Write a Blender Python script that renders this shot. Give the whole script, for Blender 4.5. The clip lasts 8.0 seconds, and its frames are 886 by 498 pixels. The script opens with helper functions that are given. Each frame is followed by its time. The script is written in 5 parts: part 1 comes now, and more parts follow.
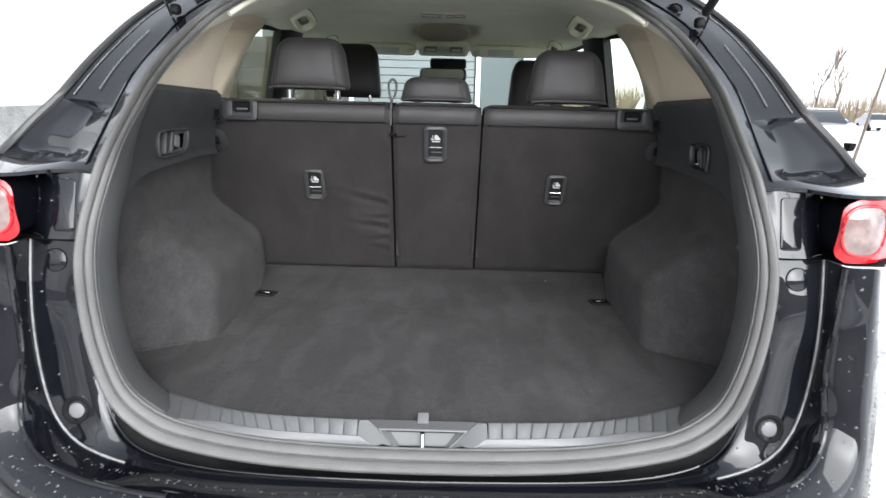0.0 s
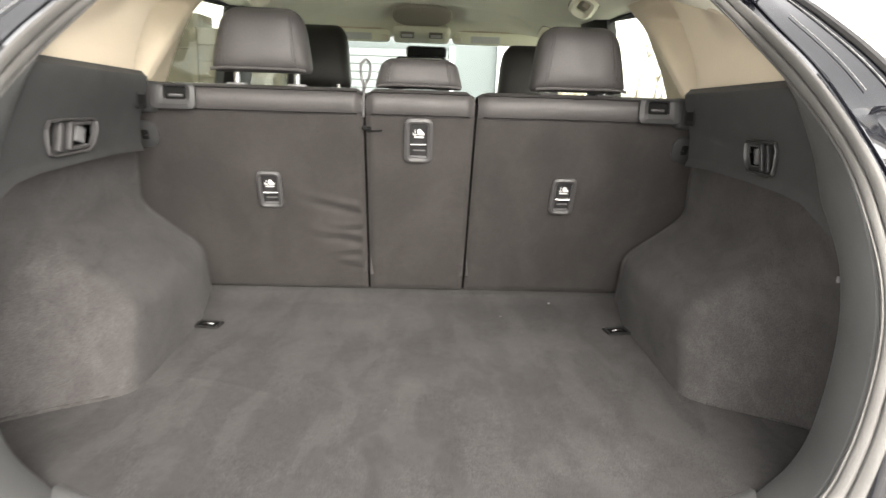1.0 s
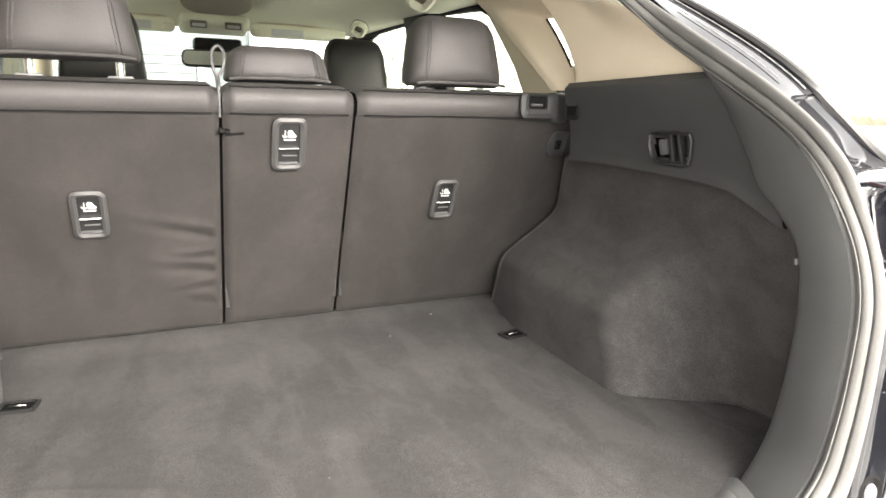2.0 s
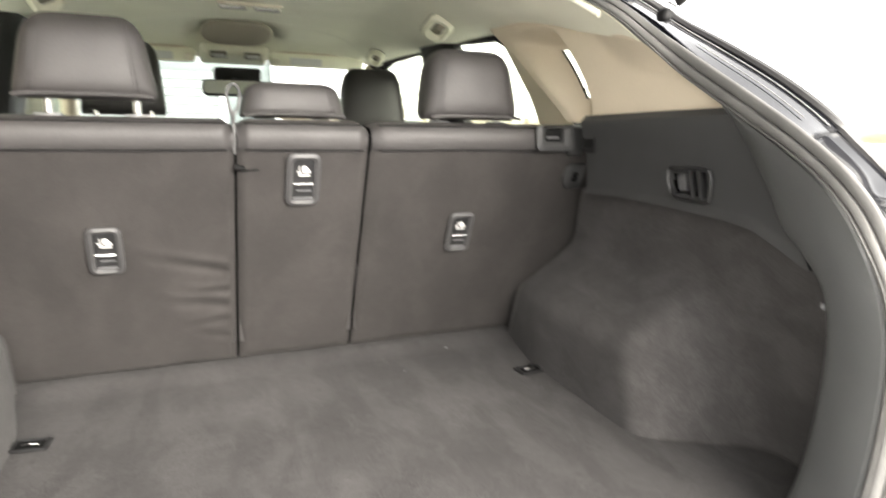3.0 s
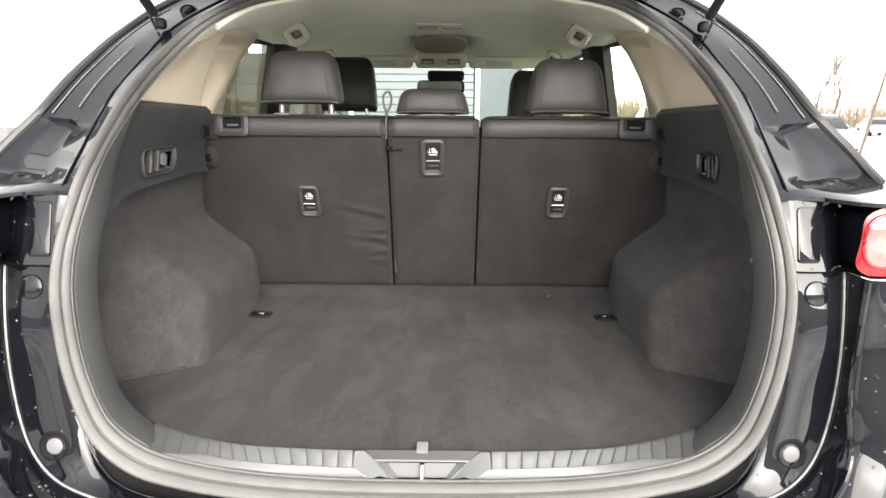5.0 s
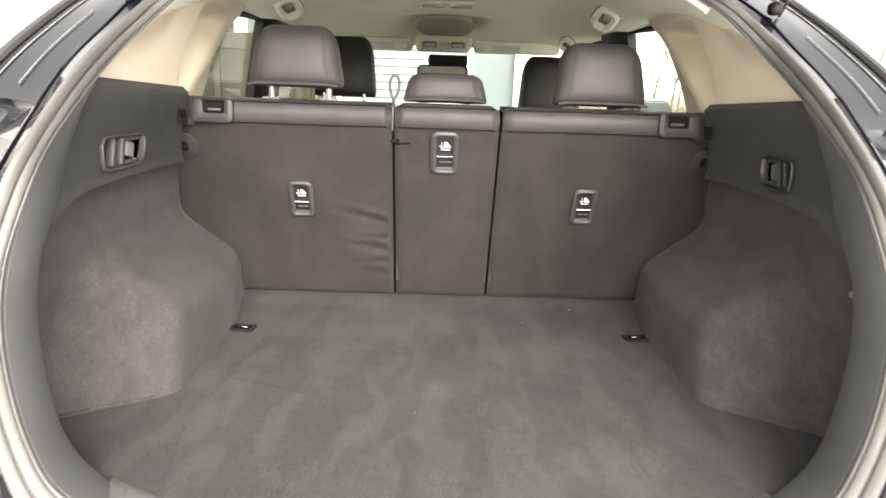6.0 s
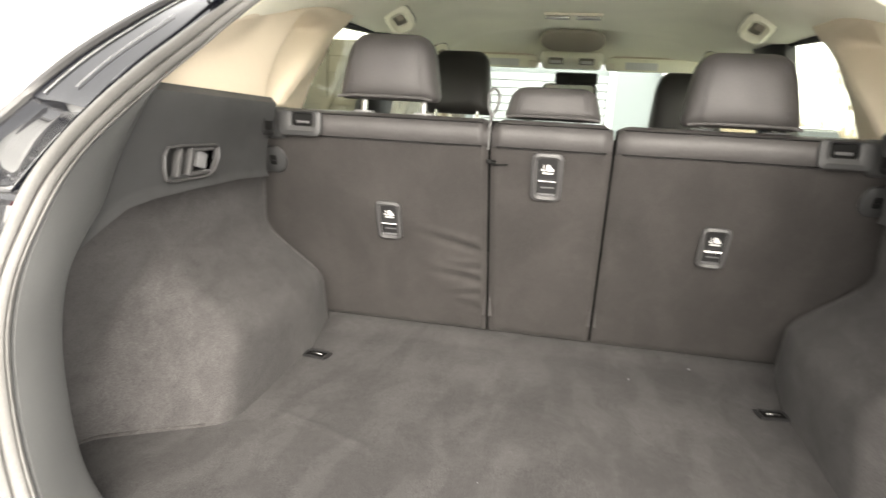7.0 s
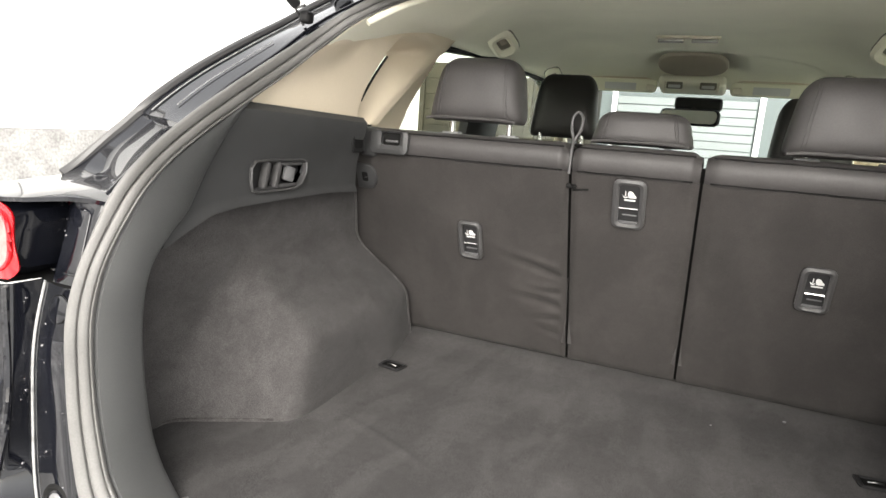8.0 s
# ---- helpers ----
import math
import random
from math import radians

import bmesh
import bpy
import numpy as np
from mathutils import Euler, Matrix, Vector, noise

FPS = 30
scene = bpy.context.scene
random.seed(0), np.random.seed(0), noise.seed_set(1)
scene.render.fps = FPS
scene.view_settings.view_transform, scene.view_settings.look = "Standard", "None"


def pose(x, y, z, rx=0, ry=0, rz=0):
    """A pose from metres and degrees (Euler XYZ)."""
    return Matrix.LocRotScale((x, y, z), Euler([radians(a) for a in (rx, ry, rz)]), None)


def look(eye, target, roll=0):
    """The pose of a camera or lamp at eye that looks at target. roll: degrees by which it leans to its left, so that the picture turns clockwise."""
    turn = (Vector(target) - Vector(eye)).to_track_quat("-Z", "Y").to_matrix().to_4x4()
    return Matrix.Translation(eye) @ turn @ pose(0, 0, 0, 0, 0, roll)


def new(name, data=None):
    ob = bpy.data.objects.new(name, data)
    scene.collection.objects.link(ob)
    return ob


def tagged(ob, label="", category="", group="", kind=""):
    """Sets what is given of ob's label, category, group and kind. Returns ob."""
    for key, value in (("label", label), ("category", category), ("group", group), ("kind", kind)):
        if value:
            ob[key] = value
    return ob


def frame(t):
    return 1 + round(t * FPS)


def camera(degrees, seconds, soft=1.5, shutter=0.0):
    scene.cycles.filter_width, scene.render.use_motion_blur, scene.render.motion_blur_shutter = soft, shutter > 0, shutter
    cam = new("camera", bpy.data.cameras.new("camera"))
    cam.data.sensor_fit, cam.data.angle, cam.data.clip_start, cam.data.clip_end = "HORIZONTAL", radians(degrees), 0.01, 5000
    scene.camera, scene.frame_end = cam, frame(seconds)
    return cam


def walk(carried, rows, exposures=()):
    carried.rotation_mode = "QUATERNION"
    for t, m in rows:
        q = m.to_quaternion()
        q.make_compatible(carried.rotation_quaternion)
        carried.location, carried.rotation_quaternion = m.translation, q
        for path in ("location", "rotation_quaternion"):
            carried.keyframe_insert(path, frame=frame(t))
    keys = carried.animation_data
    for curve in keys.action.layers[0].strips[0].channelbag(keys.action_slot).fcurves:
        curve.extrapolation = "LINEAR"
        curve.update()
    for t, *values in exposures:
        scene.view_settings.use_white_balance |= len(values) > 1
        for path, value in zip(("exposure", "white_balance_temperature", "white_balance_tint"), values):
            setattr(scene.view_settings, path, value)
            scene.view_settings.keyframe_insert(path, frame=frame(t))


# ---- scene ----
cam = camera(70.6, 8.0, shutter=0.4)
PATH = [
    (0, (0.03, -1.004, 1.315), (0.026, 0.936, 0.829), 1.5),
    (0.5, (0.018, -0.851, 1.292), (0.028, 1.087, 0.798), 1.6),
    (1, (-0.003, -0.674, 1.282), (0.083, 1.264, 0.795), 1.9),
    (1.5, (-0.147, -0.528, 1.269), (0.378, 1.341, 0.791), 2.2),
    (1.7, (-0.212, -0.485, 1.26), (0.481, 1.332, 0.791), 1.7),
    (2.8, (-0.26, -0.431, 1.272), (0.628, 1.303, 0.818), 1.4),
    (3, (-0.226, -0.434, 1.289), (0.537, 1.37, 0.886), 1.2),
    (3.5, (-0.078, -0.468, 1.349), (0.249, 1.481, 1.043), 1.2),
    (4, (-0.001, -0.62, 1.332), (0.068, 1.349, 0.984), 1.0),
    (4.5, (0.033, -0.878, 1.308), (0.027, 1.077, 0.887), 0.5),
    (5, (0.04, -0.944, 1.311), (0.026, 1.005, 0.864), 0.4),
    (5.2, (0.037, -0.938, 1.31), (0.031, 1.008, 0.849), 0.6),
    (6.3, (-0.041, -0.642, 1.312), (0.0, 1.298, 0.826), 2.2),
    (6.5, (-0.027, -0.61, 1.311), (-0.034, 1.334, 0.84), 2.3),
    (7, (0.05, -0.541, 1.3), (-0.333, 1.373, 0.863), 3.0),
    (7.5, (0.142, -0.516, 1.301), (-0.562, 1.307, 0.874), 4.1),
    (8, (0.163, -0.516, 1.305), (-0.617, 1.283, 0.912), 4.1),
]
EXPOSURES = [(0.0, 1.9, 6150, 10), (0.5, 2.28, 6600, 10), (1.0, 2.98, 7000, 11), (1.5, 3.4, 7100, 11), (3.0, 3.3, 7000, 10), (3.5, 3.1, 7200, 10), (4.0, 3.05, 7000, 10),
             (4.5, 2.8, 6900, 10), (5.0, 2.48, 6800, 10), (6.5, 3.3, 7200, 10), (7.0, 3.18, 7200, 10), (7.5, 2.82, 7000, 10), (8.0, 2.58, 6850, 10)]
walk(cam, [(t, look(eye, target, roll)) for t, eye, target, roll in PATH], EXPOSURES)

# ---- light ----
SUN_EL, SUN_AZ = radians(25), radians(164)
world = bpy.data.worlds.new("overcast_sky")
scene.world = world
world.use_nodes = True
wn, wl = world.node_tree.nodes, world.node_tree.links
sky = wn.new("ShaderNodeTexSky")
sky.sky_type, sky.sun_disc = "NISHITA", False
sky.sun_elevation, sky.sun_rotation = SUN_EL, SUN_AZ
sky.dust_density, sky.air_density = 1.0, 1.0
pale = wn.new("ShaderNodeHueSaturation")
pale.inputs["Saturation"].default_value = 0.12
wl.new(sky.outputs[0], pale.inputs["Color"])
wl.new(pale.outputs[0], wn["Background"].inputs[0])
wn["Background"].inputs[1].default_value = 0.14
sun = new("sun", bpy.data.lights.new("sun", "SUN"))
sun.data.energy, sun.data.angle, sun.data.color = 1.1, radians(60), (1.0, 0.97, 0.92)
sun.matrix_world = look((math.sin(SUN_AZ) * 30, math.cos(SUN_AZ) * 30, math.tan(SUN_EL) * 30), (0, 0, 0))


# ---- materials ----
def material(name, colour, rough=0.6, metal=0.0, spec=0.5, coat=0.0, grain=0.0, grain_scale=400.0, stain=0.0, stain_scale=6.0,
             bump=0.0, bump_scale=600.0, bump_depth=0.001, sheen=0.0, stain_rough=0.0, piece=0.0, streak=0.0, streak_scale=10.0):
    """A surface with fine grain, broad uneven patches and a fine relief."""
    m = bpy.data.materials.new(name)
    m.use_nodes = True
    n, l = m.node_tree.nodes, m.node_tree.links
    b = n["Principled BSDF"]
    b.inputs["Roughness"].default_value, b.inputs["Metallic"].default_value = rough, metal
    b.inputs["Specular IOR Level"].default_value, b.inputs["Coat Weight"].default_value = spec, coat
    b.inputs["Coat Roughness"].default_value, b.inputs["Coat IOR"].default_value = 0.02, 1.5
    if sheen:
        b.inputs["Sheen Weight"].default_value, b.inputs["Sheen Roughness"].default_value = sheen, 0.5
    co = n.new("ShaderNodeTexCoord")

    def noisy(scale, detail=4.0):
        t = n.new("ShaderNodeTexNoise")
        t.inputs["Scale"].default_value, t.inputs["Detail"].default_value = scale, detail
        l.new(co.outputs["Object"], t.inputs["Vector"])
        return t.outputs["Fac"]

    def spread(value, amount):
        r = n.new("ShaderNodeMapRange")
        r.inputs["From Min"].default_value, r.inputs["From Max"].default_value = 0.3, 0.7
        r.inputs["To Min"].default_value, r.inputs["To Max"].default_value = 1 - amount, 1 + amount
        l.new(value, r.inputs["Value"])
        return r.outputs[0]

    factors = []
    if grain:
        factors.append(spread(noisy(grain_scale), grain))
    if stain:
        factors.append(spread(noisy(stain_scale, 6.0), stain))
    if streak:
        # brushed pile: patches drawn out along one way, and broken up by a finer mottle
        turned = n.new("ShaderNodeMapping")
        turned.inputs["Rotation"].default_value, turned.inputs["Scale"].default_value = (0.3, 0.2, -0.55), (2.1, 0.8, 1.4)
        l.new(co.outputs["Object"], turned.inputs["Vector"])
        t = n.new("ShaderNodeTexNoise")
        t.inputs["Scale"].default_value, t.inputs["Detail"].default_value, t.inputs["Distortion"].default_value = streak_scale, 5.0, 0.5
        l.new(turned.outputs[0], t.inputs["Vector"])
        r = n.new("ShaderNodeMapRange")
        r.interpolation_type = "SMOOTHSTEP"
        r.inputs["From Min"].default_value, r.inputs["From Max"].default_value = 0.4, 0.62
        r.inputs["To Min"].default_value, r.inputs["To Max"].default_value = 1 - streak, 1 + streak
        l.new(t.outputs["Fac"], r.inputs["Value"])
        factors.append(r.outputs[0])
        factors.append(spread(noisy(60.0, 6.0), streak * 0.6))
    if piece:
        info = n.new("ShaderNodeObjectInfo")
        r = n.new("ShaderNodeMapRange")
        r.inputs["To Min"].default_value, r.inputs["To Max"].default_value = 1 - piece, 1 + piece
        l.new(info.outputs["Random"], r.inputs["Value"])
        factors.append(r.outputs[0])
    out = None
    for f in factors:
        if out is None:
            out = f
        else:
            k = n.new("ShaderNodeMath")
            k.operation = "MULTIPLY"
            l.new(out, k.inputs[0]), l.new(f, k.inputs[1])
            out = k.outputs[0]
    if out is None:
        b.inputs["Base Color"].default_value = (*colour, 1)
    else:
        v = n.new("ShaderNodeVectorMath")
        v.operation = "SCALE"
        v.inputs[0].default_value = colour
        l.new(out, v.inputs["Scale"])
        l.new(v.outputs[0], b.inputs["Base Color"])
    if stain_rough:
        r = n.new("ShaderNodeMapRange")
        r.inputs["From Min"].default_value, r.inputs["From Max"].default_value = 0.3, 0.7
        r.inputs["To Min"].default_value, r.inputs["To Max"].default_value = rough - stain_rough, rough + stain_rough
        l.new(noisy(stain_scale * 2.3), r.inputs["Value"])
        l.new(r.outputs[0], b.inputs["Roughness"])
    if bump:
        k = n.new("ShaderNodeBump")
        k.inputs["Strength"].default_value, k.inputs["Distance"].default_value = bump, bump_depth
        l.new(noisy(bump_scale, 3.0), k.inputs["Height"])
        l.new(k.outputs[0], b.inputs["Normal"])
    return m


def glass(name, tint, gloss=1.0):
    m = bpy.data.materials.new(name)
    m.use_nodes = True
    n, l = m.node_tree.nodes, m.node_tree.links
    n.remove(n["Principled BSDF"])
    t, g, mix, lw = (n.new("ShaderNode" + k) for k in ("BsdfTransparent", "BsdfGlossy", "MixShader", "LayerWeight"))
    t.inputs[0].default_value = (*tint, 1)
    g.inputs["Roughness"].default_value = 0.02
    power, f = n.new("ShaderNodeMath"), n.new("ShaderNodeMapRange")
    power.operation = "POWER"
    power.inputs[1].default_value = 4.0
    f.inputs["To Min"].default_value, f.inputs["To Max"].default_value = 0.02 * gloss, 0.4 * gloss
    l.new(lw.outputs["Facing"], power.inputs[0]), l.new(power.outputs[0], f.inputs["Value"])
    l.new(f.outputs[0], mix.inputs[0]), l.new(t.outputs[0], mix.inputs[1]), l.new(g.outputs[0], mix.inputs[2])
    l.new(mix.outputs[0], n["Material Output"].inputs[0])
    return m


CARPET = material("cargo_carpet", (0.06, 0.0573, 0.057), 0.95, spec=0.12, grain=0.45, grain_scale=700, stain=0.14, stain_scale=9, streak=0.08, streak_scale=13, bump=0.5, bump_scale=1400, sheen=0.06)
BACKING = material("seat_back_vinyl", (0.0365, 0.0334, 0.0323), 0.8, spec=0.2, grain=0.25, grain_scale=800, stain=0.12, stain_scale=7, streak=0.08, streak_scale=6, bump=0.35, bump_scale=1800, sheen=0.04)
LEATHER = material("black_leatherette", (0.048, 0.045, 0.045), 0.52, spec=0.4, grain=0.1, grain_scale=300, stain=0.1, stain_scale=9, bump=0.3, bump_scale=900, stain_rough=0.06)
# the rear leatherette darkened in colour for the dimmer front of the cabin
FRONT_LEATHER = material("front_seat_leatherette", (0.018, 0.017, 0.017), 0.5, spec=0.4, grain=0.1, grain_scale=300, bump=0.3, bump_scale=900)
GARNISH = material("charcoal_garnish", (0.086, 0.088, 0.088), 0.45, spec=0.45, grain=0.1, grain_scale=700, stain=0.08, stain_scale=8, bump=0.3, bump_scale=1500, stain_rough=0.04)
RIB = material("ribbed_sill_plastic", (0.115, 0.117, 0.117), 0.42, spec=0.45, grain=0.08, grain_scale=700, stain=0.06, stain_scale=10, bump=0.2, bump_scale=1500)
PLASTIC = material("charcoal_plastic", (0.04, 0.0405, 0.0415), 0.5, spec=0.45, grain=0.1, grain_scale=700, stain=0.1, stain_scale=8, bump=0.3, bump_scale=1500, stain_rough=0.05)
DARK_PLASTIC = material("black_plastic", (0.02, 0.02, 0.021), 0.35, spec=0.5, grain=0.08, bump=0.2, bump_scale=1200, stain_rough=0.05, stain_scale=12)
SATIN = material("satin_black_bezel", (0.055, 0.054, 0.055), 0.43, spec=0.5, stain=0.06, stain_scale=20, stain_rough=0.05)
# lighter than the ribs: the slope's sky reflection is put into this grey
SILL = material("grey_sill_plastic", (0.165, 0.165, 0.168), 0.36, spec=0.5, grain=0.06, grain_scale=600, stain=0.04, stain_scale=12, bump=0.2, bump_scale=1500, stain_rough=0.015)
BEIGE = material("beige_pillar_plastic", (0.66, 0.575, 0.45), 0.6, spec=0.35, grain=0.05, grain_scale=600, stain=0.05, stain_scale=5, bump=0.25, bump_scale=1400)
LINER = material("headliner_cloth", (0.86, 0.845, 0.7), 0.95, spec=0.1, grain=0.08, grain_scale=900, stain=0.05, stain_scale=4, bump=0.4, bump_scale=1500, sheen=0.2)
RUBBER = material("grey_rubber_seal", (0.122, 0.12, 0.116), 0.5, spec=0.4, grain=0.08, stain=0.12, stain_scale=14, bump=0.2, bump_scale=800, stain_rough=0.08)
BLACK_RUBBER = material("black_rubber", (0.008, 0.008, 0.008), 0.75, spec=0.15, stain=0.15, stain_scale=20)
PAINT = material("black_car_paint", (0.004, 0.0045, 0.007), 0.4, spec=0.06, coat=1.0, stain=0.2, stain_scale=8)
STEEL = material("bright_steel", (0.6, 0.6, 0.6), 0.25, metal=1.0, stain=0.06, stain_scale=30)
DULL_STEEL = material("dull_steel", (0.2, 0.2, 0.2), 0.4, metal=1.0, stain=0.1, stain_scale=40)
WHITE_INK = material("white_print", (0.6, 0.6, 0.59), 0.6, grain=0.05)
# pale grey painting the sky's glint along black edges
EDGE_GLINT = material("grey_seam_edge", (0.3, 0.3, 0.3), 0.35, spec=0.5, stain=0.3, stain_scale=60)
RED_LENS = material("red_lamp_lens", (0.5, 0.006, 0.012), 0.1, spec=0.4, coat=0.6, stain=0.06, stain_scale=20)
CLEAR_LENS = material("pale_lamp_reflector", (0.2, 0.14, 0.13), 0.12, spec=0.6, coat=1.0, stain=0.45, stain_scale=45)
CAP = material("pale_rubber_cap", (0.17, 0.17, 0.175), 0.45, stain=0.1, stain_scale=40)
LAMP_LENS = material("clear_lamp_lens", (0.75, 0.75, 0.72), 0.2, metal=0.6, stain=0.05, stain_scale=60)
WATER = material("water_drop", (0.03, 0.03, 0.035), 0.03, spec=0.8, coat=1.0, stain=0.05)
CLEAR = glass("windscreen_glass", (0.93, 0.97, 0.965))
TINTED = glass("side_window_glass", (0.86, 0.9, 0.83), 0.35)
MATT_BLACK = material("matt_black_trim", (0.012, 0.012, 0.0125), 0.6, spec=0.25, grain=0.1, stain=0.1, stain_scale=12, bump=0.2, bump_scale=1200)
MIRROR = material("mirror_glass", (0.8, 0.82, 0.84), 0.02, metal=1.0)
SNOW = material("trodden_snow", (0.78, 0.78, 0.79), 0.8, grain=0.12, grain_scale=30, stain=0.22, stain_scale=0.7, bump=0.6, bump_scale=8, bump_depth=0.03)
CLADDING = material("white_wall_cladding", (0.8, 0.8, 0.79), 0.5, grain=0.03, grain_scale=40, stain=0.04, stain_scale=0.6, piece=0.02)
CONCRETE = material("weathered_concrete", (0.3, 0.295, 0.285), 0.9, grain=0.25, grain_scale=30, stain=0.3, stain_scale=3, bump=0.5, bump_scale=40, bump_depth=0.01)
# wall and slats: base colours far below pale and white, dimming their glare
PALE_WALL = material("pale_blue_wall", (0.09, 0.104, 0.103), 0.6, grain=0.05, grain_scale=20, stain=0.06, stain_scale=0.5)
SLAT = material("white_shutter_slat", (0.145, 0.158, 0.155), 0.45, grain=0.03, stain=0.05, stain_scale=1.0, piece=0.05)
SLUSH = material("wet_slush", (0.6, 0.59, 0.575), 0.35, grain=0.3, grain_scale=25, stain=0.75, stain_scale=1.3, bump=0.5, bump_scale=14, bump_depth=0.02, stain_rough=0.2)
# the lining's carpet again, with the floor's dimness put into its colour
FLOOR_CARPET = material("cargo_floor_carpet", (0.056, 0.0536, 0.0533), 0.95, spec=0.1, grain=0.45, grain_scale=700, stain=0.16, stain_scale=4, streak=0.12, streak_scale=7, bump=0.5, bump_scale=1400, sheen=0.05)
LEVER = material("grey_lever_plastic", (0.1, 0.1, 0.103), 0.4, spec=0.5, stain=0.06, stain_scale=20)
TIMBER = material("weathered_timber", (0.026, 0.022, 0.014), 0.85, grain=0.25, grain_scale=60, stain=0.3, stain_scale=2, bump=0.4, bump_scale=50, bump_depth=0.005, piece=0.3)
BARK = material("bare_bark", (0.11, 0.09, 0.07), 0.9, grain=0.3, grain_scale=40, stain=0.2, stain_scale=3)
BRUSH = material("dry_brush_twigs", (0.17, 0.135, 0.095), 0.95, grain=0.3, grain_scale=6, stain=0.3, stain_scale=0.4)


# darker tone painting the shade in and round the handle pads
HANDLE_RECESS = material("handle_recess", (0.2, 0.19, 0.15), 0.7, grain=0.05)
HANDLE = material("pale_handle_plastic", (0.75, 0.7, 0.58), 0.5, spec=0.4, grain=0.04, grain_scale=500)
TAUPE = material("taupe_console_lid", (0.38, 0.34, 0.28), 0.6, spec=0.3, grain=0.06, grain_scale=500, bump=0.2, bump_scale=1400)


# ---- building blocks ----
def smooth(me, angle=38):
    for p in me.polygons:
        p.use_smooth = True
    me.set_sharp_from_angle(angle=radians(angle))


def part(name, bm, mat, parent=None, label="", angle=38):
    """Links a bmesh as one mesh object, under a thing or a part."""
    bmesh.ops.recalc_face_normals(bm, faces=bm.faces[:])
    me = bpy.data.meshes.new(name)
    bm.to_mesh(me)
    bm.free()
    me.materials.append(mat)
    smooth(me, angle)
    ob = new(name, me)
    if parent is not None:
        ob.parent = parent
    if label:
        tagged(ob, label)
    return ob


def thing(name, label, category, group="", kind="", at=(0, 0, 0)):
    ob = new(name)
    ob.empty_display_size = 0.05
    ob.location = at
    return tagged(ob, label, category, group, kind)


def sheet(rows, closed=False, thick=0.0, keep=None, into=None):
    """A surface through rows of points; keep(i, j) tells which cells stay; thick: metres of depth."""
    bm = into or bmesh.new()
    v = [[bm.verts.new(p) for p in r] for r in rows]
    made = []
    for i in range(len(rows) - 1):
        n = len(rows[i])
        for j in range(n if closed else n - 1):
            if keep is None or keep(i, j):
                k = (j + 1) % n
                made.append(bm.faces.new((v[i][j], v[i][k], v[i + 1][k], v[i + 1][j])))
    bmesh.ops.delete(bm, geom=[x for x in bm.verts if not x.link_faces], context="VERTS")
    if thick:
        bmesh.ops.recalc_face_normals(bm, faces=bm.faces[:])
        bmesh.ops.solidify(bm, geom=made, thickness=thick)
    return bm


def curve_points(points, n, closed=False):
    """n points evenly along a smooth curve through the points."""
    p = [Vector(q) for q in points]
    m = len(p)
    dense = []
    for i in range(m if closed else m - 1):
        a, b, c, d = (p[(i + k) % m] if closed else p[min(max(i + k, 0), m - 1)] for k in (-1, 0, 1, 2))
        for s in range(16):
            t = s / 16
            dense.append(0.5 * (2 * b + (c - a) * t + (2 * a - 5 * b + 4 * c - d) * t * t + (3 * b - a - 3 * c + d) * t ** 3))
    dense.append(p[0].copy() if closed else p[-1].copy())
    run = [0.0]
    for a, b in zip(dense, dense[1:]):
        run.append(run[-1] + (b - a).length)
    out, k = [], 0
    for i in range(n):
        goal = run[-1] * i / (n if closed else n - 1)
        while k < len(run) - 2 and run[k + 1] < goal:
            k += 1
        f = (goal - run[k]) / max(run[k + 1] - run[k], 1e-9)
        out.append(dense[k].lerp(dense[k + 1], min(f, 1)))
    return out


def tube(points, r, sides=10, closed=False, into=None, flat=1.0):
    """A round bar along points; flat squeezes its section upright."""
    p = [Vector(q) for q in points]
    rows, n = [], len(p)
    for i in range(n):
        d = (p[(i + 1) % n] - p[i - 1]) if closed else (p[min(i + 1, n - 1)] - p[max(i - 1, 0)])
        d.normalize()
        side = d.cross(Vector((0, 0, 1)))
        side = side.normalized() if side.length > 0.05 else Vector((1, 0, 0))
        up = side.cross(d)
        rr = r[i] if isinstance(r, (list, tuple)) else r
        rows.append([p[i] + side * rr * math.cos(6.28319 * k / sides) + up * rr * flat * math.sin(6.28319 * k / sides) for k in range(sides)])
    if closed:
        rows.append(rows[0])
    bm = into or bmesh.new()
    sheet(rows, closed=True, into=bm)
    if not closed:
        for r_ in (rows[0], rows[-1]):
            bm.faces.new([bm.verts.new(q) for q in r_])
    bmesh.ops.remove_doubles(bm, verts=bm.verts[:], dist=1e-6)
    return bm


def box(centre, size, bevel=0.0, seg=2, m=None, into=None):
    bm = bmesh.new()
    bmesh.ops.create_cube(bm, size=1.0)
    bmesh.ops.scale(bm, vec=size, verts=bm.verts[:])
    if bevel:
        bmesh.ops.bevel(bm, geom=bm.edges[:], offset=bevel, segments=seg, affect="EDGES", profile=0.5)
    bmesh.ops.transform(bm, matrix=Matrix.Translation(centre) @ (m or Matrix()), verts=bm.verts[:])
    if into is None:
        return bm
    me = bpy.data.meshes.new("block")
    bm.to_mesh(me)
    bm.free()
    into.from_mesh(me)
    bpy.data.meshes.remove(me)
    return into


def rounded(w, h, r, n=5):
    """The outline of a rounded rectangle about the origin."""
    out = []
    for cx, cy, a in ((w / 2 - r, h / 2 - r, 0), (-w / 2 + r, h / 2 - r, 90), (-w / 2 + r, -h / 2 + r, 180), (w / 2 - r, -h / 2 + r, 270)):
        for k in range(n + 1):
            t = radians(a + 90 * k / n)
